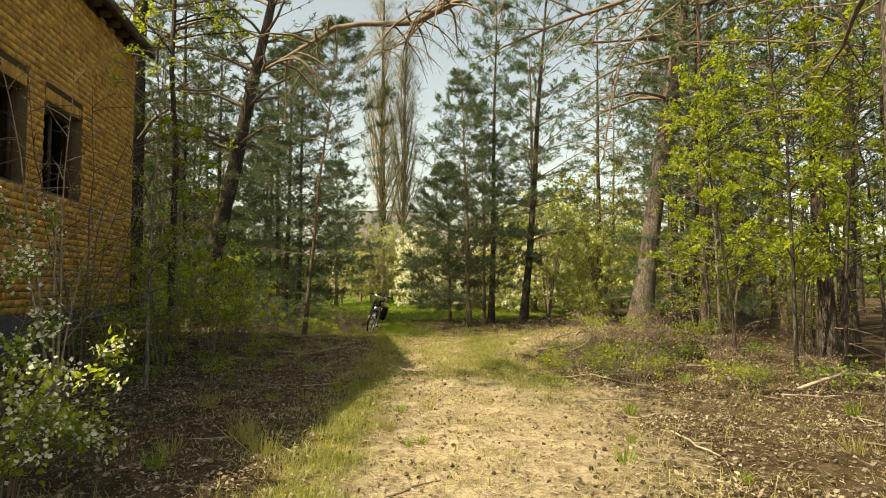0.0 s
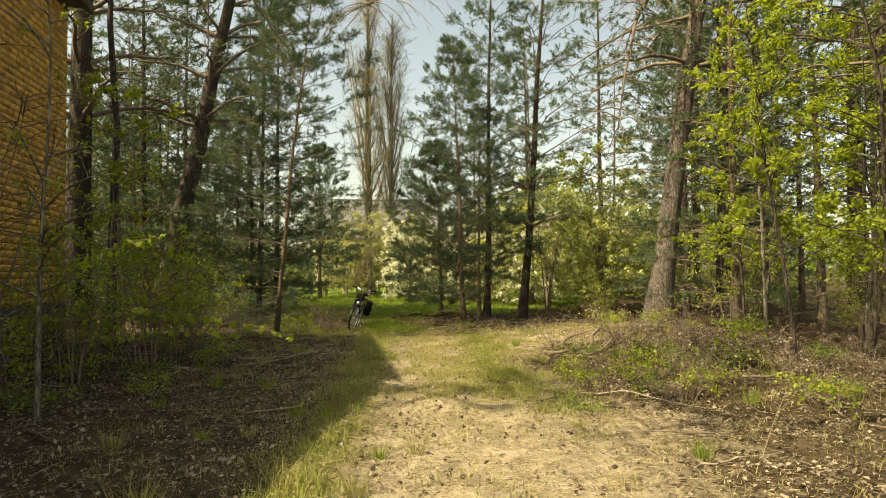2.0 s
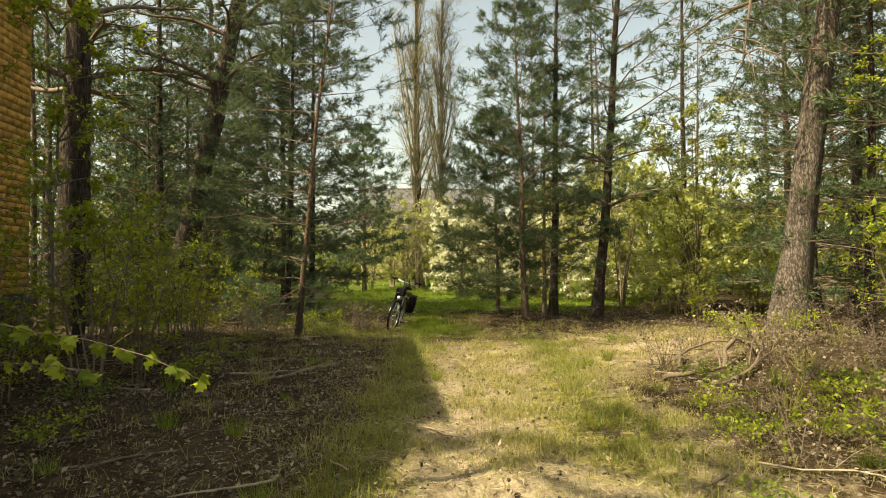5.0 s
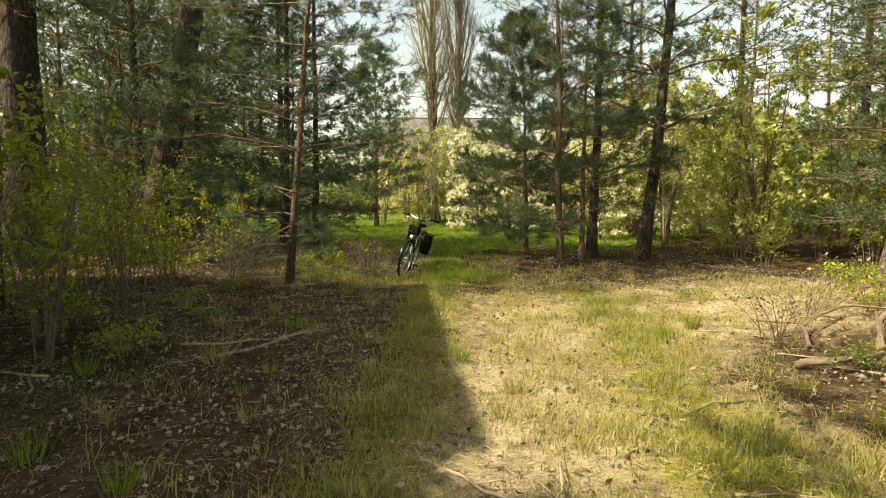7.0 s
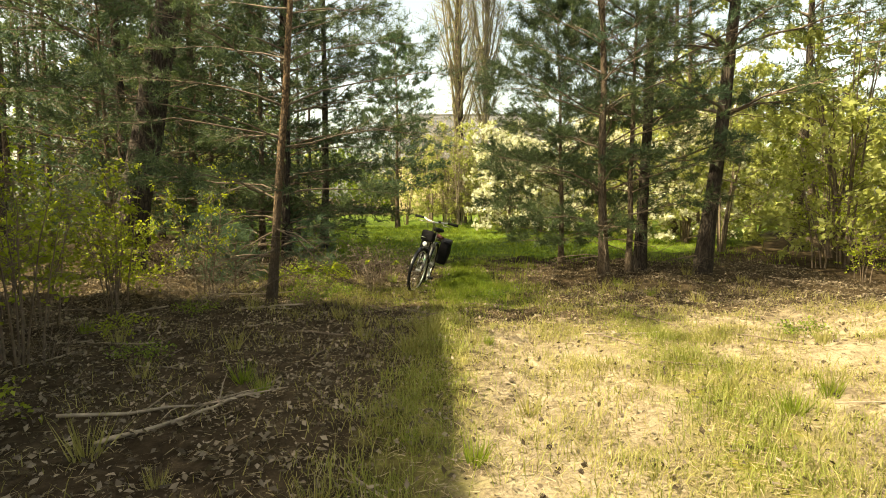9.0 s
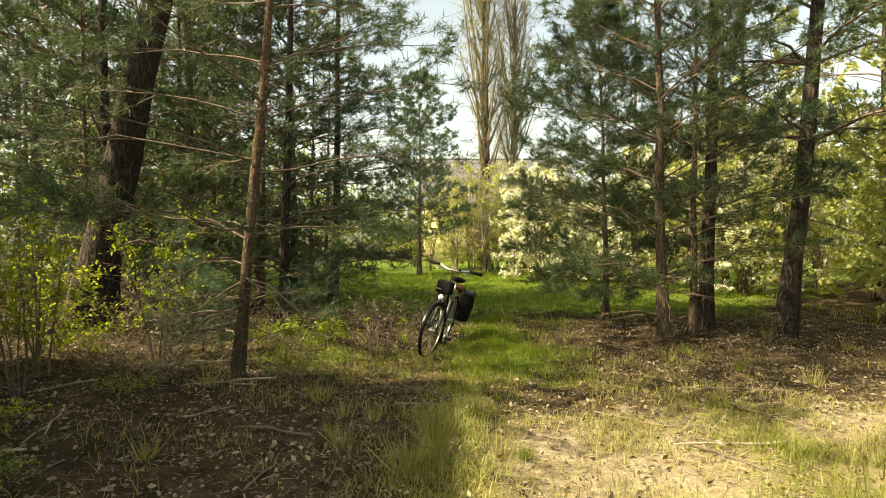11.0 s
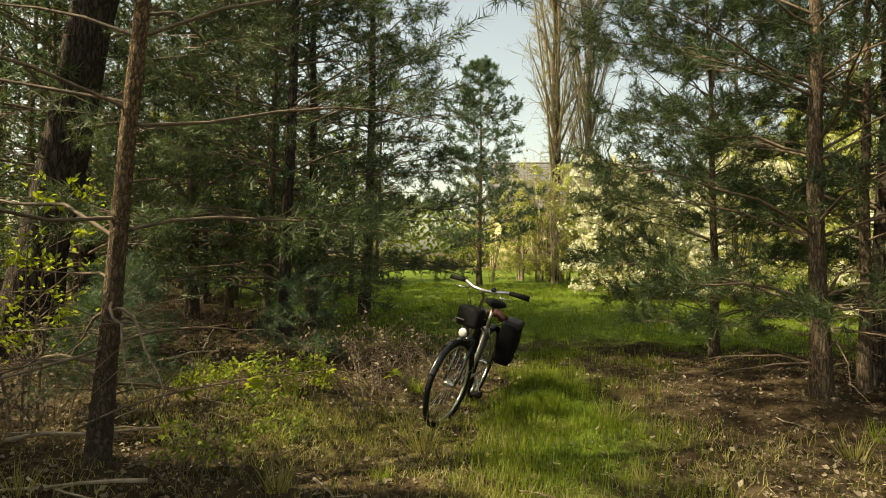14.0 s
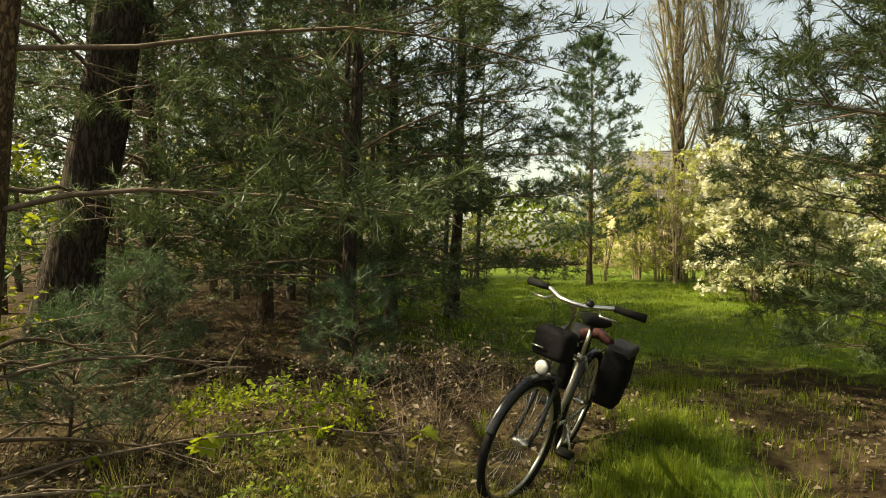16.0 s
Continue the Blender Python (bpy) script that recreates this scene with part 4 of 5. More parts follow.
def bicycle():
    """Heading along x; the wheels touch z = 0; the front axle is at x = 1.05."""
    bike = thing("bicycle", "trekking bicycle with black panniers parked on the grass", "bicycle")
    spoke_b = Buf()
    tube(spoke_b, [(0, 0, 0.02), (0, 0, 0.302)], 0.0014, 4)
    spoke = spoke_b.mesh("spoke", STEEL)
    R, FX = 0.358, 1.05
    wheel(bike, pose(0, 0, R), spoke)
    head_lo, head_hi = Vector((0.885, 0, 0.72)), Vector((0.835, 0, 0.90))
    axis = (head_hi - head_lo).normalized()
    steer = new("steering")
    steer.parent = bike
    steer.matrix_basis = Matrix.Translation(head_lo) @ Matrix.Rotation(radians(-11), 4, axis) @ Matrix.Translation(-head_lo)
    wheel(steer, pose(FX, 0, R), spoke)
    guard("front_mudguard", steer, pose(FX, 0, R), 20, 165, PAINT)
    for s in (-1, 1):
        rod("fork_blade", PAINT, steer, [(0.89, 0.045 * s, 0.70), (0.93, 0.05 * s, 0.60), (1.0, 0.052 * s, 0.44), (FX, 0.05 * s, R)], [0.017, 0.016, 0.013, 0.01])
        rod("mudguard_stay", STEEL, steer, [(FX, 0.04 * s, R), (0.69, 0.03 * s, 0.46)], 0.003, 5)
    rod("fork_crown", PAINT, steer, [(0.89, -0.055, 0.71), (0.89, 0.055, 0.71)], 0.02)
    rod("stem", SILVER, steer, [head_hi - axis * 0.02, head_hi + axis * 0.17, (0.835, 0, 1.10), (0.86, 0, 1.12)], [0.016, 0.015, 0.017, 0.02], 10, "silver quill stem")
    bar = [(0.73, -0.35, 1.145), (0.77, -0.2, 1.15), (0.85, -0.08, 1.125), (0.86, 0, 1.12), (0.85, 0.08, 1.125), (0.77, 0.2, 1.15), (0.73, 0.35, 1.145)]
    rod("handlebar", SILVER, steer, bar, 0.0125, 10, "silver swept handlebar")
    for s in (-1, 1):
        rod("grip", RUBBER, steer, [(0.77, 0.2 * s, 1.15), (0.752, 0.28 * s, 1.148), (0.727, 0.36 * s, 1.145)], [0.018, 0.021, 0.023], 10, "black rubber grip")
        rod("brake_lever", SILVER, steer, [(0.82, 0.14 * s, 1.12), (0.86, 0.17 * s, 1.10), (0.84, 0.26 * s, 1.10)], [0.008, 0.007, 0.005], 6)
        rod("brake_cable", PAINT, steer, [(0.84, 0.13 * s, 1.12), (0.93, 0.08 * s, 1.10), (0.93, 0.03 * s, 0.98), (0.9, 0.01 * s, 0.80)], 0.003, 5)
    rod("bell", PAINT, steer, [(0.84, 0.09, 1.13), (0.84, 0.09, 1.145), (0.84, 0.09, 1.165)], [0.022, 0.026, 0.012], 10)
    bag = soft_box("handlebar_bag", BLACK, steer, (0.89, -0.10, 0.82), (1.01, 0.10, 0.985), 0.035, "black handlebar bag", 0.12)
    rod("strip", STEEL, bag, [(1.023, -0.09, 0.875), (1.023, -0.02, 0.875)], 0.004, 5, "pale reflective strip")
    lamp = rod("headlight", PAINT, steer, [(0.96, 0, 0.775), (0.985, 0, 0.775), (1.02, 0, 0.775)], [0.02, 0.038, 0.042], 14, "round headlight with clear glass")
    rod("lens", LENS, lamp, [(1.02, 0, 0.775), (1.03, 0, 0.775), (1.036, 0, 0.775)], [0.039, 0.036, 0.015], 14)
    rod("lamp_bracket", STEEL, steer, [(0.9, 0, 0.73), (0.97, 0, 0.76)], 0.006, 5)
    rod("head_tube", GREYPAINT, bike, [head_lo, head_hi], 0.021, 10)
    bb, seat = (0.44, 0, 0.29), (0.30, 0, 0.84)
    rod("down_tube", GREYPAINT, bike, [(0.88, 0, 0.74), bb], 0.021, 10, "silver down tube")
    rod("top_tube", GREYPAINT, bike, [(0.845, 0, 0.87), (0.33, 0, 0.70)], 0.016, 10)
    rod("seat_tube", GREYPAINT, bike, [bb, (0.325, 0, 0.74)], 0.017, 10)
    rod("seat_post", SILVER, bike, [(0.325, 0, 0.74), (0.295, 0, 0.93)], 0.0135, 8)
    for s in (-1, 1):
        rod("chain_stay", GREYPAINT, bike, [bb, (0.25, 0.045 * s, 0.32), (0, 0.06 * s, R)], [0.012, 0.011, 0.009])
        rod("seat_stay", GREYPAINT, bike, [(0.32, 0.02 * s, 0.74), (0.2, 0.05 * s, 0.6), (0, 0.06 * s, R)], 0.009)
        rod("rack_strut", PAINT, bike, [(0, 0.07 * s, R), (-0.04, 0.075 * s, 0.76)], 0.006, 6)
        rod("rack_rail", PAINT, bike, [(0.27, 0.05 * s, 0.77), (0.2, 0.075 * s, 0.77), (-0.22, 0.075 * s, 0.77)], 0.006, 6)
        p = soft_box("pannier", BLACK, bike, (-0.21, 0.085 * s if s > 0 else -0.235, 0.40), (0.13, 0.235 if s > 0 else -0.085, 0.80), 0.035, "black nylon pannier bag", 0.3, 0.75)
        soft_box("pannier_flap", FLAP, p, (-0.2, 0.08 * s if s > 0 else -0.243, 0.755), (0.12, 0.243 if s > 0 else -0.08, 0.825), 0.03, "grey rolled flap")
        crank = rod("crank", SILVER, bike, [(0.44, 0.07 * s, 0.29), (0.44 + 0.15 * s, 0.085 * s, 0.29 - 0.07 * s)], [0.012, 0.009], 6)
        px, pz = 0.44 + 0.15 * s, 0.29 - 0.07 * s
        part("pedal", block_mesh("pedal", RUBBER, ((px - 0.045, min(0.09 * s, 0.18 * s), pz - 0.012), (px + 0.045, max(0.09 * s, 0.18 * s), pz + 0.012))), crank, "black pedal")
    rod("rack_plate", PAINT, bike, [(-0.22, -0.075, 0.77), (-0.22, 0.075, 0.77)], 0.006, 6)
    b = Buf()
    ring(b, (0.44, -0.055, 0.29), 0.085, 0.01, 32, 6, 0.4)
    part("chainring", b.mesh("chainring", PAINT, True), bike)
    for dz in (0.085, -0.08):
        rod("chain", PAINT, bike, [(0.44, -0.055, 0.29 + dz), (0.0, -0.05, R + dz * 0.45)], 0.005, 5)
    guard("rear_mudguard", bike, pose(0, 0, R), 10, 200, PAINT)
    rod("kickstand", SILVER, bike, [(0.36, 0.05, 0.30), (0.38, 0.10, 0.2), (0.42, 0.20, 0.02)], [0.012, 0.01, 0.009], 6)
    bt = rod("bottle", BOTTLE, bike, [(0.63, 0, 0.44), (0.64, 0, 0.455), (0.72, 0, 0.565), (0.735, 0, 0.585), (0.755, 0, 0.612)], [0.03, 0.036, 0.036, 0.02, 0.015], 12, "clear drinking bottle")
    rod("bottle_label", GREEN_LABEL, bt, [(0.67, 0, 0.496), (0.69, 0, 0.524)], 0.0368, 12, "green label")
    bm = bmesh.new()
    bmesh.ops.create_uvsphere(bm, u_segments=18, v_segments=10, radius=1)
    for v in bm.verts:
        w = 0.1 - 0.065 * max(0, min(1, (v.co.x + 0.4) / 1.2))
        v.co = Vector((0.29 + v.co.x * 0.14, v.co.y * w * 1.15, 0.965 + v.co.z * 0.038 + 0.012 * v.co.x ** 2))
    me = bpy.data.meshes.new("saddle")
    bm.to_mesh(me)
    bm.free()
    me.materials.append(RUBBER)
    for p in me.polygons:
        p.use_smooth = True
    part("saddle", me, bike, "black padded saddle")
    rod("tail_lamp", RED, bike, [(-0.24, -0.03, 0.755), (-0.24, 0.03, 0.755)], 0.02, 8)
    rod("shirt_roll", RED, bike, [(0.12, -0.09, 0.83), (0.02, 0, 0.845), (0.1, 0.1, 0.83)], [0.03, 0.04, 0.03], 8, "dark red folded cloth on the rack")
    for ob in list(steer.children):
        m = steer.matrix_basis @ ob.matrix_basis
        ob.parent = bike
        ob.matrix_basis = m
    bpy.data.objects.remove(steer)
    rx, ry, fx, fy = 1.14, 19.84, 0.94, 18.78
    head = math.degrees(math.atan2(fy - ry, fx - rx))
    bike.matrix_basis = pose(rx, ry, float(gz(rx, ry)) - 0.01, 0, 0, head) @ pose(0, 0, 0, -16.5) @ Matrix.Scale(1.05, 4)


bicycle()
brick_house()
far_house()
poplar("tall bare poplar with dark trunk and first yellow leaves", 24, 0.34, 101, BARK_DARK, LEAF_OLIVE, 3.15, 45.5, 2.4)
THICKET = leafy_stems("thicket of pale upright stems at the foot of the poplars", "thicket", "shrub", 15, 6.0, 103, LEAF_OLIVE, 0.09, 1500, 1.0, 0.03, TWIG_PALE, group="poplar thicket", lean=0.12, twigs=9, low=0.1)
scatter([THICKET], [(2.4, 42.6), (3.5, 43.2), (4.4, 42.4), (5.3, 43.6), (1.5, 43.8), (3.0, 40.9)], 0.75, 1.15, 104)
poplar("tall slim poplar with yellowish bark", 21, 0.26, 102, BARK_GREY, LEAF_OLIVE, 5.0, 47.0, 3.4)


# ---- undergrowth along the walk ----
def lobed(b, p, d, size, r):
    """Hanging young leaves with five pointed lobes."""
    out = [(0.0, 0.0), (0.32, 0.10), (0.50, 0.34), (0.30, 0.40), (0.40, 0.70), (0.16, 0.66), (0.0, 1.0), (-0.16, 0.66), (-0.40, 0.70), (-0.30, 0.40), (-0.50, 0.34), (-0.32, 0.10)]
    for q, w, s in zip(p, d, size):
        side = unit(np.cross(w, r.standard_normal(3)))
        up = np.cross(side, w)
        v = [q + w * s * 0.42] + [q + side * s * x + w * s * y + up * s * (0.22 * abs(x) - 0.25 * y * y) for x, y in out]
        b.add(v, [(0, i + 1, (i + 1) % 12 + 1) for i in range(12)])


def rim_twig(label, p0, p1, seed, mat, leaf=0.09, count=16, radius=0.006, name="leafy_twig", side=0.18, sag=0.08):
    """One thin twig from p0 to p1 with broad young leaves."""
    r = np.random.default_rng(seed)
    p0, p1 = np.array(p0), np.array(p1)
    s = np.linspace(0, 1, 9)
    L = np.linalg.norm(p1 - p0)
    pts = p0 + (p1 - p0) * s[:, None] + np.cumsum(r.standard_normal((9, 3)), 0) * L * 0.008
    pts[:, 2] += sag * L * np.sin(np.pi * s)
    b, g = Buf(), Buf()
    tube(b, pts, np.linspace(radius, radius * 0.3, 9), 6)
    for k in range(7):
        q, d = along(pts, r.uniform(0.3, 0.95, 1))
        dd = unit(d[0] + r.standard_normal(3) * 0.5)
        tube(b, [q[0], q[0] + dd * side], [radius * 0.4, radius * 0.2], 4, caps=False)
    q, d = along(pts, np.linspace(0.3, 1.0, max(4, count // 2)))
    for k in range(4):
        lobed(g, q + r.standard_normal(q.shape) * 0.012, unit(d * 0.5 + r.standard_normal(q.shape) * 0.5 - [0, 0, 0.75]), leaf * r.uniform(0.6, 1.15, len(q)), r)
    ob = tagged(new(name, b.mesh(name, TWIG, True)), label, "twig")
    part("leaf_spray", g.mesh("leaf_spray", mat), ob)["kind"] = "stuff"


rim_twig("overhanging twig with bright young leaves beside the path", (-2.4, 8.4, 1.08), (0.0, 7.52, 0.98), 201, LEAF_SPRING, 0.075, 26, side=0.14, sag=0.06)
rim_twig("low twig of the sapling with young leaves", (-2.3, 8.4, 0.81), (-0.53, 7.6, 0.92), 205, LEAF_SPRING, 0.07, 24, side=0.14, sag=0.02)
rim_twig("raised twig of the sapling with bright young leaves", (-2.3, 8.4, 1.4), (-0.92, 6.6, 1.73), 202, LEAF_SPRING, 0.075, 18, side=0.16, sag=0.03)
rim_twig("low bare twig with a few green leaves near the pine", (-0.95, 17.0, 0.25), (0.62, 18.1, 0.42), 203, LEAF_SPRING, 0.10, 9, 0.008)
rim_twig("thin sprig with yellow-green leaves on the mound", (4.4, 9.0, 0.1), (4.9, 8.2, 0.75), 204, LEAF_SPRING, 0.07, 9, 0.005)

at(leafy_stems("white blossoming shrub with fresh leaves near the house", "blossoming_shrub", "shrub", 8, 2.3, 211, LEAF_GREEN, 0.06, 1800, 0.75, 0.011, flowers=1500, lean=0.4), -2.75, 5.0)
at(leafy_stems("low white blossoming shrub on the forest floor", "blossoming_shrub", "shrub", 9, 0.95, 212, LEAF_SPRING, 0.06, 1300, 0.6, 0.008, flowers=900, lean=0.6), -2.25, 4.6, 70)
at(leafy_stems("thin bare sapling with a few spring leaves", "sapling", "tree", 1, 7.5, 215, LEAF_SPRING, 0.055, 800, 1.3, 0.036, BARK_GREY, twigs=26, lean=0.06), -2.5, 8.6)
at(leafy_stems("bare-stemmed elder with thin twigs before the brick wall", "bare_shrub", "shrub", 6, 4.6, 213, LEAF_SPRING, 0.035, 260, 1.3, 0.022, twigs=12, lean=0.3), -3.7, 9.6)
at(leafy_stems("bare twiggy shrub with pale stems before the brick wall", "bare_shrub", "shrub", 5, 3.6, 214, LEAF_SPRING, 0.035, 200, 1.2, 0.018, TWIG_PALE, twigs=11, lean=0.35), -3.2, 7.6, 120)

WEED = [leafy_stems("low weeds with bright green leaves", "weed", "plant", 9, 0.32, 221, LEAF_SPRING, 0.04, 320, 0.22, 0.004, group="weeds", lean=0.7, twigs=3, droop=0.0),
        leafy_stems("low trailing plant with green leaves", "weed", "plant", 10, 0.22, 222, LEAF_GREEN, 0.045, 300, 0.26, 0.004, group="weeds", lean=0.9, twigs=3, droop=0.0)]
scatter(WEED, [(3.5, 9.2), (3.9, 9.7), (4.3, 9.1), (4.0, 8.6), (4.7, 9.9), (3.7, 10.2), (5.2, 10.6), (4.4, 11.3), (5.3, 7.2), (5.9, 7.9), (6.4, 6.9), (5.6, 12.7), (6.2, 13.9), (4.6, 14.4),
               (7.0, 13.6), (8.4, 14.1), (-0.7, 18.6), (-0.2, 18.1), (-1.6, 16.4), (-2.0, 15.2), (-2.4, 13.5), (-1.6, 12.6), (-2.3, 11.4), (-3.0, 10.7), (-1.9, 9.9), (-2.7, 9.2), (-1.3, 14.2),
               (3.0, 8.0), (-0.4, 17.6), (-0.3, 19.2), (-0.8, 19.6), (-1.5, 19.6), (-1.2, 18.9), (-2.9, 17.6), (6.8, 10.4), (7.5, 11.6), (7.2, 9.2), (4.1, 9.3), (4.9, 9.2), (5.2, 9.9), (4.5, 8.3), (5.5, 9.2)], 0.7, 1.4, 92)


BRUSH = [leafy_stems("low tangle of dead brown bracken on the mound", "dead_bracken", "plant", 12, 0.5, 231, LEAF_DEAD, 0.032, 240, 0.4, 0.005, group="dead bracken", lean=0.9, twigs=3, droop=0.3, low=0.05)]
scatter(BRUSH, [(3.6, 8.9), (4.2, 8.2), (4.8, 8.8), (4.1, 10.1), (4.9, 10.6), (5.4, 9.6), (5.9, 10.4), (5.1, 11.4), (5.8, 11.9), (6.3, 11.2), (4.3, 12.3), (6.6, 9.6), (6.0, 8.6), (5.6, 7.6), (6.6, 7.6),
                (7.2, 8.6), (5.0, 12.9), (6.9, 12.6), (7.3, 10.2), (-1.9, 17.9), (-2.6, 16.3), (-1.4, 18.4), (-2.1, 14.3), (-3.1, 19.2), (-0.2, 20.6), (0.1, 21.4), (-0.9, 20.2), (0.3, 18.9), (0.2, 19.8), (0.5, 20.6), (-3.6, 20.8), (-2.9, 21.6), (-4.4, 22.0), (-3.6, 22.8), (-5.2, 21.6), (-2.7, 20.6), (-4.8, 23.2), (-3.3, 23.9), (-1.2, 21.6), (-1.6, 16.9), (-0.4, 17.2), (-2.3, 17.2)], 0.7, 1.4, 97)


# ---- fallen wood ----
def fallen(label, pts, radius, seed, mat=None, twigs=4, name="fallen_branch"):
    r = np.random.default_rng(seed)
    p = np.array(pts, float)
    s = np.linspace(0, 1, 4 * len(p))
    q, _ = along(p, s)
    q = q + np.cumsum(r.standard_normal(q.shape), 0) * 0.006
    q[:, 2] += gz(q[:, 0], q[:, 1])
    b = Buf()
    tube(b, q, radius * (1.1 - 0.75 * s), 7, 0.06, r)
    for k in range(twigs):
        a, d = along(q, r.uniform(0.2, 0.9, 1))
        dd = unit(d[0] + r.standard_normal(3) * [0.8, 0.8, 0.35] + [0, 0, 0.25])
        l = r.uniform(0.2, 0.55)
        tube(b, [a[0], a[0] + dd * l * 0.5 + [0, 0, 0.02], a[0] + dd * l], [radius * 0.45, radius * 0.3, radius * 0.15], 5, caps=False)
    tagged(new(name, b.mesh(name, mat or TWIG_PALE, True)), label, "branch")


fallen("arched dead root rising from the mound", [(4.75, 11.7, 0.0), (4.85, 11.8, 0.22), (5.05, 11.9, 0.3), (5.25, 11.9, 0.2), (5.35, 11.95, 0.02)], 0.03, 301, TWIG, 2)
fallen("crooked dead branch arching over the litter", [(4.3, 11.9, 0.05), (4.5, 12.3, 0.12), (5.0, 12.5, 0.16), (5.4, 12.3, 0.1), (5.5, 11.3, 0.05)], 0.018, 302, TWIG, 5)
fallen("short broken log on the needle litter", [(3.9, 11.5, 0.05), (4.3, 11.35, 0.08), (4.75, 11.5, 0.1)], 0.03, 303, TWIG, 1)
fallen("rotten log among dead twigs", [(4.2, 11.0, 0.04), (4.9, 11.25, 0.1), (5.4, 11.9, 0.12)], 0.024, 304, TWIG, 4)
fallen("pale dead branch lying under the pines", [(-2.9, 19.3, 0.06), (-2.3, 19.6, 0.12), (-1.6, 19.9, 0.22)], 0.024, 305, TWIG_PALE, 3)
fallen("long dead stick lying in the leaf litter", [(-0.75, 12.5, 0.02), (-0.3, 12.95, 0.05), (0.05, 13.55, 0.04)], 0.014, 306, TWIG_PALE, 3)
fallen("long dead stick lying in the leaf litter", [(-1.2, 12.9, 0.03), (-0.5, 13.1, 0.05), (0.1, 13.3, 0.03)], 0.012, 307, TWIG_PALE, 4)
fallen("bare dry branch sticking out of the undergrowth", [(6.0, 7.1, 0.02), (6.5, 6.9, 0.22), (7.2, 6.6, 0.25), (7.8, 6.4, 0.12)], 0.022, 308, TWIG_PALE, 6)
fallen("thin dry stick on the sunlit ground", [(3.2, 6.3, 0.02), (4.0, 6.35, 0.03)], 0.008, 309, TWIG_PALE, 1)
fallen("thin dry branch on the sunlit ground", [(3.3, 8.9, 0.02), (3.7, 8.2, 0.10), (4.2, 7.6, 0.02)], 0.007, 310, TWIG_PALE, 3)
fallen("weathered branch near the slender pine", [(-1.9, 17.3, 0.05), (-1.4, 17.5, 0.08), (-0.8, 18.0, 0.1)], 0.016, 311, TWIG_PALE, 3)
fallen("dry stick lying in the grass", [(0.9, 15.9, 0.02), (1.2, 16.3, 0.04), (1.6, 16.6, 0.02)], 0.01, 312, TWIG, 1)
fallen("dead branch lying on the needle litter", [(5.4, 8.7, 0.03), (5.9, 8.5, 0.1), (6.6, 8.7, 0.05)], 0.018, 314, TWIG, 5)


def small_stick(seed):
    r = np.random.default_rng(seed)
    b = Buf()
    s = np.linspace(-0.5, 0.5, 6)
    pts = np.stack([s * 0.5, np.cumsum(r.standard_normal(6)) * 0.014, 0.012 + 0.01 * r.random(6)], 1)
    tube(b, pts, np.linspace(0.008, 0.004, 6), 5)
    a, d = along(pts, np.array([0.5]))
    tube(b, [a[0], a[0] + [0.08, 0.07, 0.02]], [0.004, 0.002], 4)
    return tagged(new("stick", b.mesh("stick", TWIG_PALE if seed % 2 else TWIG, True)), "small dry stick on the forest floor", "stick", "dry sticks")


STICK = [small_stick(s) for s in range(5)]


def lay(kinds, n, x0, x1, y0, y1, lo, hi, seed, free=None, up=0.0):
    r = np.random.default_rng(seed)
    spots = []
    while len(spots) < n:
        x, y = r.uniform(x0, x1), r.uniform(y0, y1)
        if not free or free(x, y, r):
            spots.append((x, y))
    for i, (x, y) in enumerate(spots):
        k = kinds[i % len(kinds)]
        m = pose(x, y, float(gz(x, y)) + up, 0, 0, r.uniform(0, 360)) @ Matrix.Scale(r.uniform(lo, hi), 4)
        if i < len(kinds):
            k.matrix_basis = m
        else:
            place(k, m)


lay(STICK, 170, -3.6, 6.8, 3.0, 19.0, 0.5, 1.7, 93)


def cone():
    """A pine cone: rows of proud scales round an egg-shaped core."""
    b = Buf()
    core = np.array([(0, 0, z) for z in np.linspace(-0.022, 0.024, 6)])
    tube(b, core[:, [2, 0, 1]] + [0, 0, 0.014], [0.006, 0.014, 0.016, 0.014, 0.009, 0.003], 7)
    for i in range(5):
        z = -0.018 + 0.009 * i
        rr = [0.013, 0.0165, 0.016, 0.0125, 0.008][i]
        for j in range(7):
            a = (j + 0.5 * (i % 2)) * 6.283 / 7
            c, s = math.cos(a), math.sin(a)
            p = np.array([(z, c * rr - s * 0.006, s * rr + c * 0.006), (z, c * rr + s * 0.006, s * rr - c * 0.006), (z + 0.012, c * (rr + 0.008), s * (rr + 0.008))])
            b.add(p + [0, 0, 0.014], [(0, 1, 2)])
    return tagged(new("pine_cone", b.mesh("pine_cone", CONE)), "dark open pine cone lying on the needle litter", "pine cone", "fallen pine cones")


CONE = plain("cone_scales", (0.055, 0.038, 0.028), 0.9, 0, 0.4, 60, 0.2)
cones = [cone()]


def on_path(x, y, r):
    off = x - path_x(y)
    return -1.0 < off < 2.6 and r.random() < 1.25 - y / 13 and (r.random() < 0.35 or math.sin(3.1 * x + 1.7 * y) * math.sin(2.3 * y - x) > 0.2)


lay(cones, 290, -1.0, 5.0, 2.2, 14.5, 0.6, 0.95, 94, on_path)


# ---- litter and grass ----
def flat_spots(n, x0, x1, y0, y1, r, weight):
    out = np.zeros((0, 2))
    while len(out) < n:
        p = np.stack([r.uniform(x0, x1, n), r.uniform(y0, y1, n)], 1)
        out = np.concatenate([out, p[r.random(n) < weight(p[:, 0], p[:, 1])]])
    return out[:n]


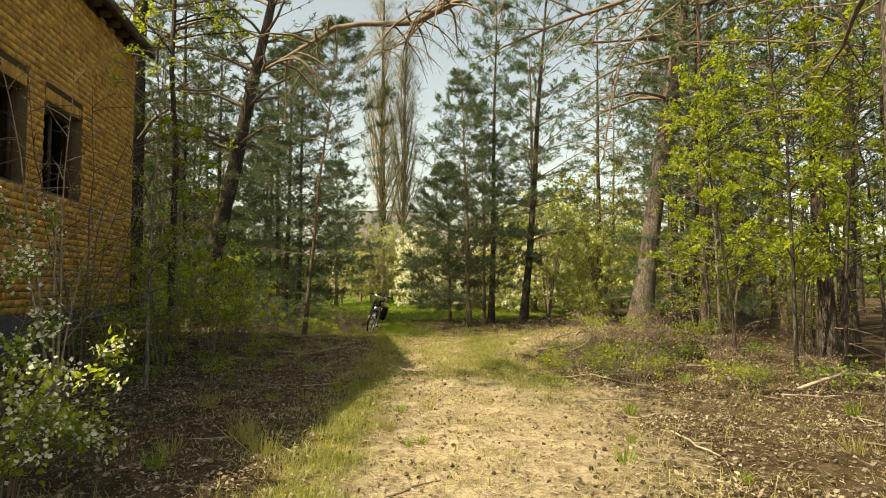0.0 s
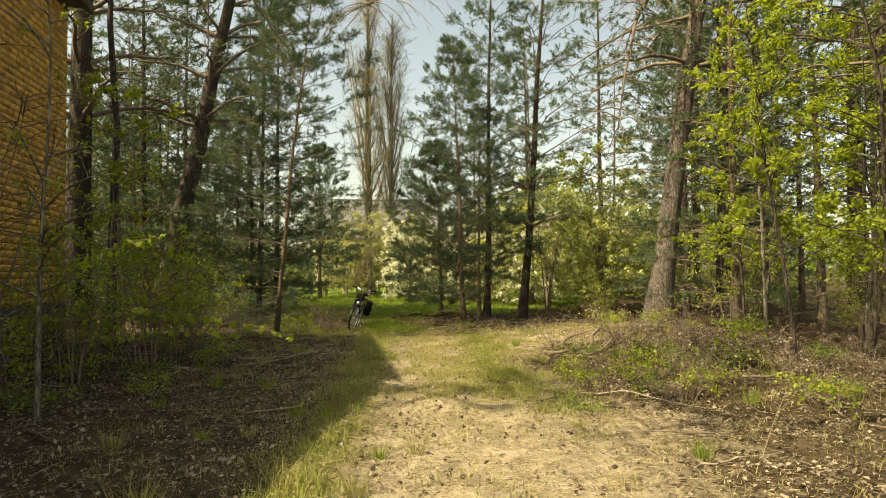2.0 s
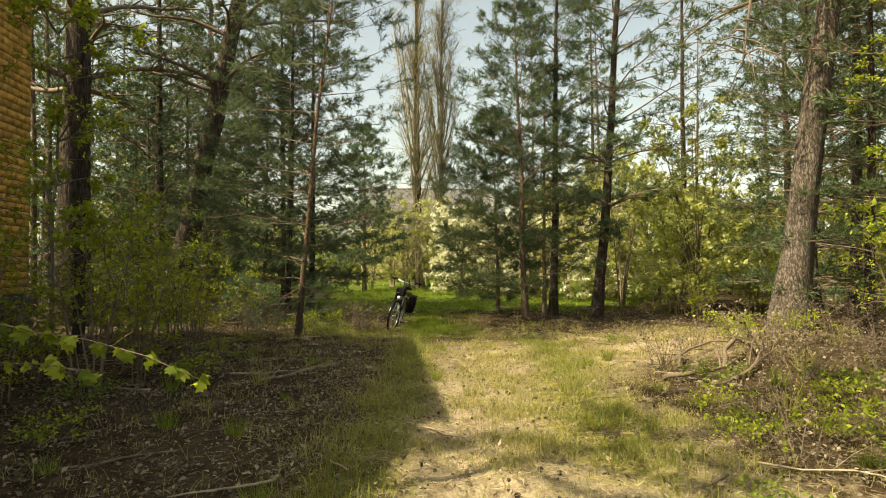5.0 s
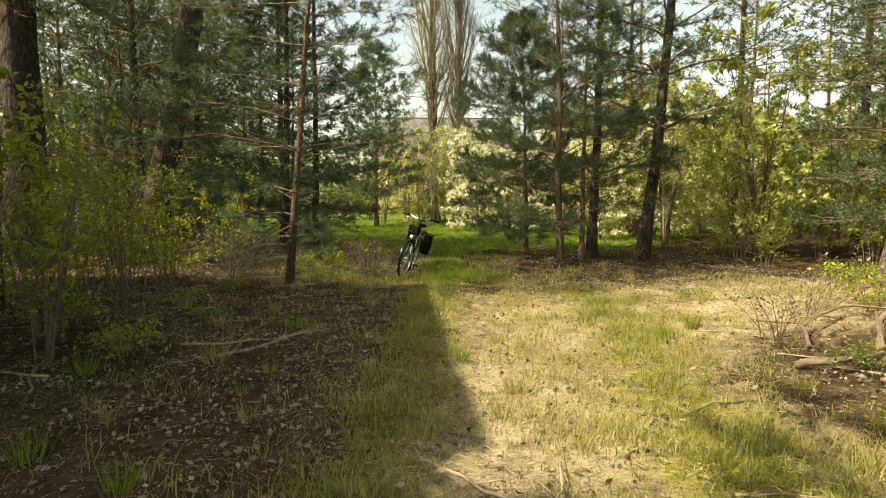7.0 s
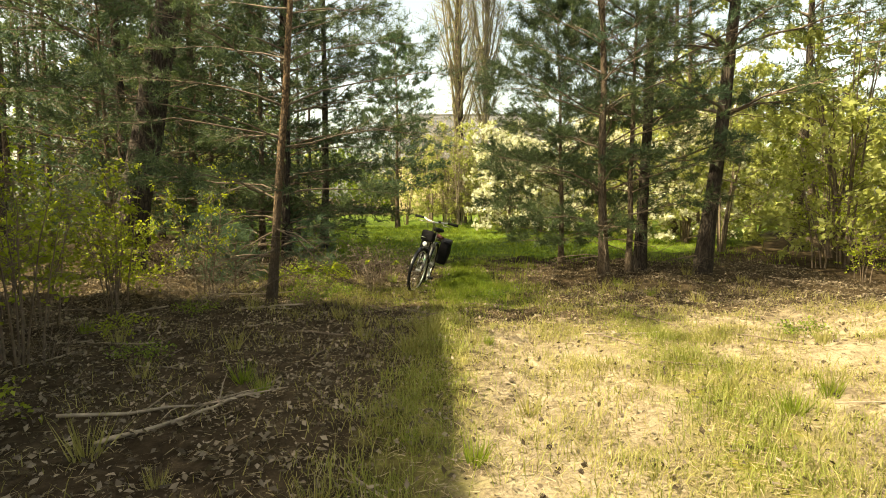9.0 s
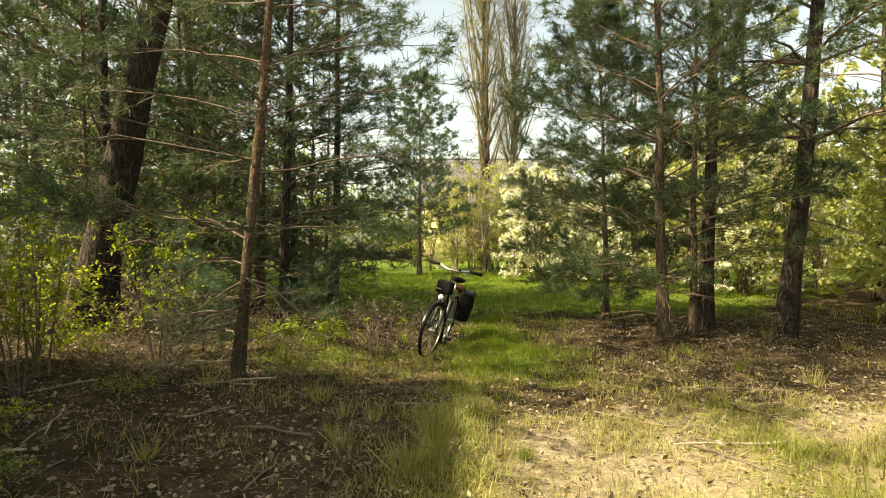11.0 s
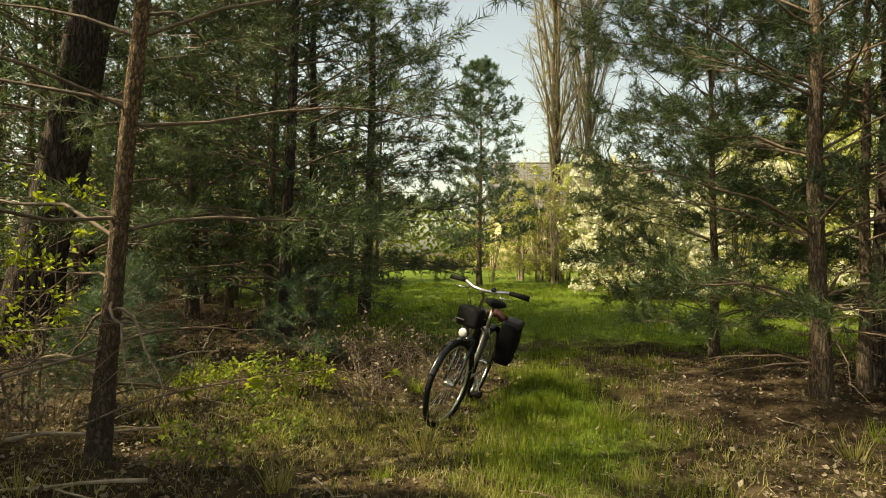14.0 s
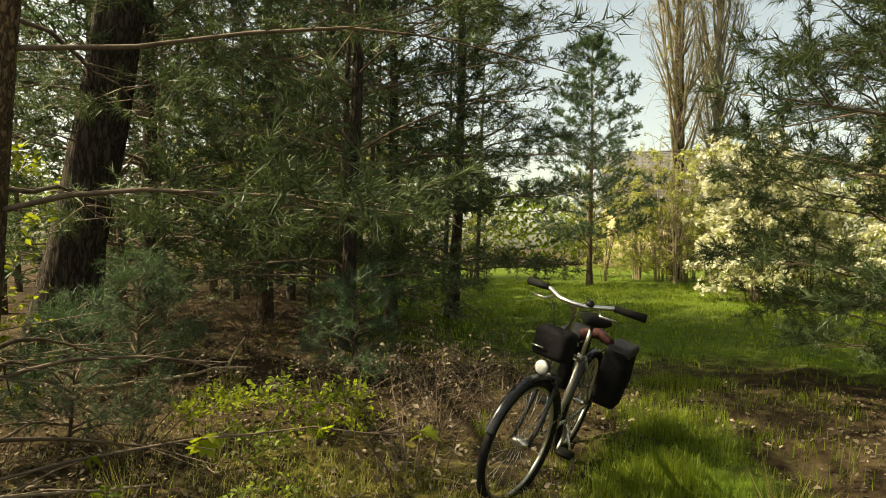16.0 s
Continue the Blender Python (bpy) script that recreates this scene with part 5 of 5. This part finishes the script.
def clumpy(x, y, k=1.0):
    return np.clip(0.5 + 0.5 * np.sin(2.1 * k * x + 1.3 * k * y) * np.sin(1.7 * k * y - 0.9 * k * x + 2) + 0.35 * np.sin(5.3 * k * x + 0.7) * np.sin(4.7 * k * y), 0, 1)


def stuff(name, b, mat, label, category):
    tagged(new(name, b.mesh(name, mat)), label, category, kind="stuff")


def litter_leaves():
    r = np.random.default_rng(401)
    b = Buf()
    p = flat_spots(105000, -5, 8.5, 2.2, 22, r, lambda x, y: np.clip(0.15 + 0.85 * (1 - zones(x, y)[0] * 1.1) * (0.35 + 0.65 * clumpy(x, y)) - 0.7 * zones(x, y)[2] - 0.35 * mound(x, y), 0, 1) * np.clip(1.5 - y / 22, 0.3, 1))
    n = len(p)
    q = np.stack([p[:, 0], p[:, 1], gz(p[:, 0], p[:, 1]) + r.uniform(0.0, 0.02, n) + 0.05 * r.random(n) * clumpy(p[:, 0], p[:, 1], 2.6) ** 2], 1)
    d = unit(np.stack([r.standard_normal(n), r.standard_normal(n), r.normal(0.1, 0.45, n)], 1))
    leaves(b, q, d, 0.014 + 0.046 * r.random(n) ** 1.7, r, 0.6)
    stuff("leaf_litter", b, LEAF_DEAD, "brown fallen leaves strewn over the forest floor", "leaves")


def litter_needles():
    r = np.random.default_rng(402)
    b = Buf()
    p = flat_spots(85000, -4.5, 8, 2.2, 18, r, lambda x, y: np.clip(0.12 + 0.95 * zones(x, y)[0], 0, 1) * np.clip(1.4 - y / 22, 0.2, 1))
    n = len(p)
    q = np.stack([p[:, 0], p[:, 1], gz(p[:, 0], p[:, 1]) + r.uniform(0.006, 0.022, n)], 1)
    d = unit(np.stack([r.standard_normal(n), r.standard_normal(n), r.normal(0.05, 0.18, n)], 1))
    blades(b, q, d, r.uniform(0.04, 0.12, n), r.uniform(0.0025, 0.006, n), r)
    stuff("needle_litter", b, STRAW, "pale dry needles and straw covering the path", "needles")


def grass(name, n, box, weight, mat, lo, hi, width, label, seed, lean=0.35):
    r = np.random.default_rng(seed)
    p = flat_spots(n, *box, r, weight)
    q = np.stack([p[:, 0], p[:, 1], gz(p[:, 0], p[:, 1]) - 0.01], 1)
    h = r.uniform(lo, hi, n) * (0.6 + 0.8 * clumpy(p[:, 0], p[:, 1], 1.7))
    a = r.uniform(0, 6.28, n)
    bend = np.stack([np.cos(a), np.sin(a), 0 * a], 1) * (h * lean * r.uniform(0.2, 1.4, n))[:, None]
    side = np.stack([-np.sin(a), np.cos(a), 0 * a], 1) * width / 2
    up = np.array([0, 0, 1.0])
    m1 = q + bend * 0.35 + up * (h * 0.6)[:, None]
    tip = q + bend + up * h[:, None]
    v = np.stack([q - side, q + side, m1 + side * 0.7, m1 - side * 0.7, tip], 1).reshape(-1, 3)
    k = np.arange(n)[:, None] * 5
    b = Buf()
    b.add(v, k + [0, 1, 2, 3])
    b.f.append(k + [3, 2, 4])
    stuff(name, b, mat, label, "grass")


litter_leaves()
litter_needles()
grass("meadow_grass", 38000, (-5, 10, 21, 39), lambda x, y: zones(x, y)[2] * (0.3 + 0.7 * clumpy(x, y, 0.8)), GRASS_BRIGHT, 0.03, 0.10, 0.018, "fresh bright green meadow grass", 411)
grass("fresh_grass", 15000, (-0.6, 3.4, 14.5, 22), lambda x, y: zones(x, y)[2] ** 2 * (0.1 + 0.9 * clumpy(x, y, 1.4) ** 2), GRASS_BRIGHT, 0.03, 0.13, 0.006, "fresh green grass round the bicycle", 412)
grass("dry_grass", 42000, (-2, 6.5, 3, 19), lambda x, y: np.clip(zones(x, y)[1] + 0.12 + 0.35 * (y > 9) * (x > 1) * (y < 15.8), 0, 1) * (1 - 0.85 * mound(x, y)) * clumpy(x, y, 1.3) ** 2, GRASS_DRY, 0.025, 0.11, 0.006, "thin dry yellow-green grass along the path", 413, 1.2)
grass("moss_grass", 24000, (-2, 6.5, 4, 19), lambda x, y: zones(x, y)[1] ** 1.5 * clumpy(x, y, 2.1), LEAF_OLIVE, 0.03, 0.12, 0.006, "short olive grass and moss beside the path", 414, 0.8)


def tuft(seed, mat, label, h, n):
    r = np.random.default_rng(seed)
    b = Buf()
    a = r.uniform(0, 6.28, n)
    q = np.stack([np.cos(a), np.sin(a), 0 * a], 1) * r.uniform(0, 0.06, (n, 1)) - [0, 0, 0.02]
    d = unit(np.stack([np.cos(a) * 0.35, np.sin(a) * 0.35, np.ones(n)], 1) + r.standard_normal((n, 3)) * 0.15)
    blades(b, q, d, r.uniform(0.5, 1.1, n) * h, np.full(n, 0.008), r)
    return tagged(new("grass_tuft", b.mesh("grass_tuft", mat)), label, "grass", "grass tufts")


TUFT = [tuft(1, GRASS_DRY, "tuft of dry straw-coloured grass", 0.26, 46), tuft(2, GRASS_BRIGHT, "tuft of fresh green grass", 0.2, 60), tuft(3, GRASS_DRY, "small tuft of dry grass", 0.2, 40)]
lay(TUFT, 120, -2.5, 6.5, 3.5, 20.5, 0.6, 1.3, 95, lambda x, y, r: abs(x - path_x(y)) > 0.5)
for x, y in ((-0.75, 5.7), (-0.6, 5.4), (-0.9, 6.0), (1.15, 15.2), (1.0, 14.6)):
    place(TUFT[0], pose(x, y, float(gz(x, y))) @ Matrix.Scale(1.4, 4))


def over_limb(label, pts, radius, seed, hang=0.5):
    """A limb of the tall pine that hangs over the path, with drooping twigs."""
    r = np.random.default_rng(seed)
    p = np.array(pts, float)
    s = np.linspace(0, 1, 16)
    q, _ = along(p, s)
    q = q + np.cumsum(r.standard_normal(q.shape), 0) * 0.012
    b, g = Buf(), Buf()
    tube(b, q, radius * (1.05 - 0.8 * s), 7, 0.05, r)
    sp, sd = [], []
    for k in range(46):
        a, d = along(q, r.uniform(0.1, 1.0, 1))
        l = r.uniform(0.35, 1.0) * hang * 2
        e = limb_points(a[0], r.uniform(0, 6.28), l, r.uniform(-0.2, 0.5), r.uniform(0.3, 1.1), r, 5)
        tube(b, e, np.linspace(radius * 0.28, 0.003, 5), 4, caps=False)
        for j in range(5):
            c, d2 = along(e, r.uniform(0.3, 1.0, 1))
            dd = unit(d2[0] + r.standard_normal(3) * 0.6 - [0, 0, 0.3])
            tube(b, [c[0], c[0] + dd * 0.22], [0.004, 0.002], 3, caps=False)
            if k % 3 == 0:
                sp.append(c[0] + dd * 0.2), sd.append(dd)
    shoots(g, np.array(sp), np.array(sd), r, 14, 0.07, 0.006)
    ob = tagged(new("pine_limb", b.mesh("pine_limb", TWIG, True)), label, "branch")
    tagged(part("foliage", g.mesh("foliage", NEEDLE), ob), kind="stuff")


over_limb("bare crooked pine limb hanging over the path", [(5.0, 4.6, 6.9), (3.9, 5.4, 5.8), (1.39, 5.74, 4.44), (0.80, 6.09, 4.19), (-0.01, 6.17, 4.11), (-0.76, 6.38, 3.73)], 0.06, 501)
over_limb("dead pine limb with drooping twigs above the path", [(6.5, 13.5, 9.0), (2.76, 14.65, 8.83), (1.63, 15.02, 7.66), (0.82, 15.04, 7.27)], 0.05, 502, 0.8)
over_limb("crooked dead limb hanging from the old pine", [(8.9, 15.0, 8.3), (7.7, 14.5, 7.9), (7.15, 14.2, 7.3), (6.8, 14.0, 6.1), (6.55, 13.9, 4.6)], 0.06, 503, 0.55)
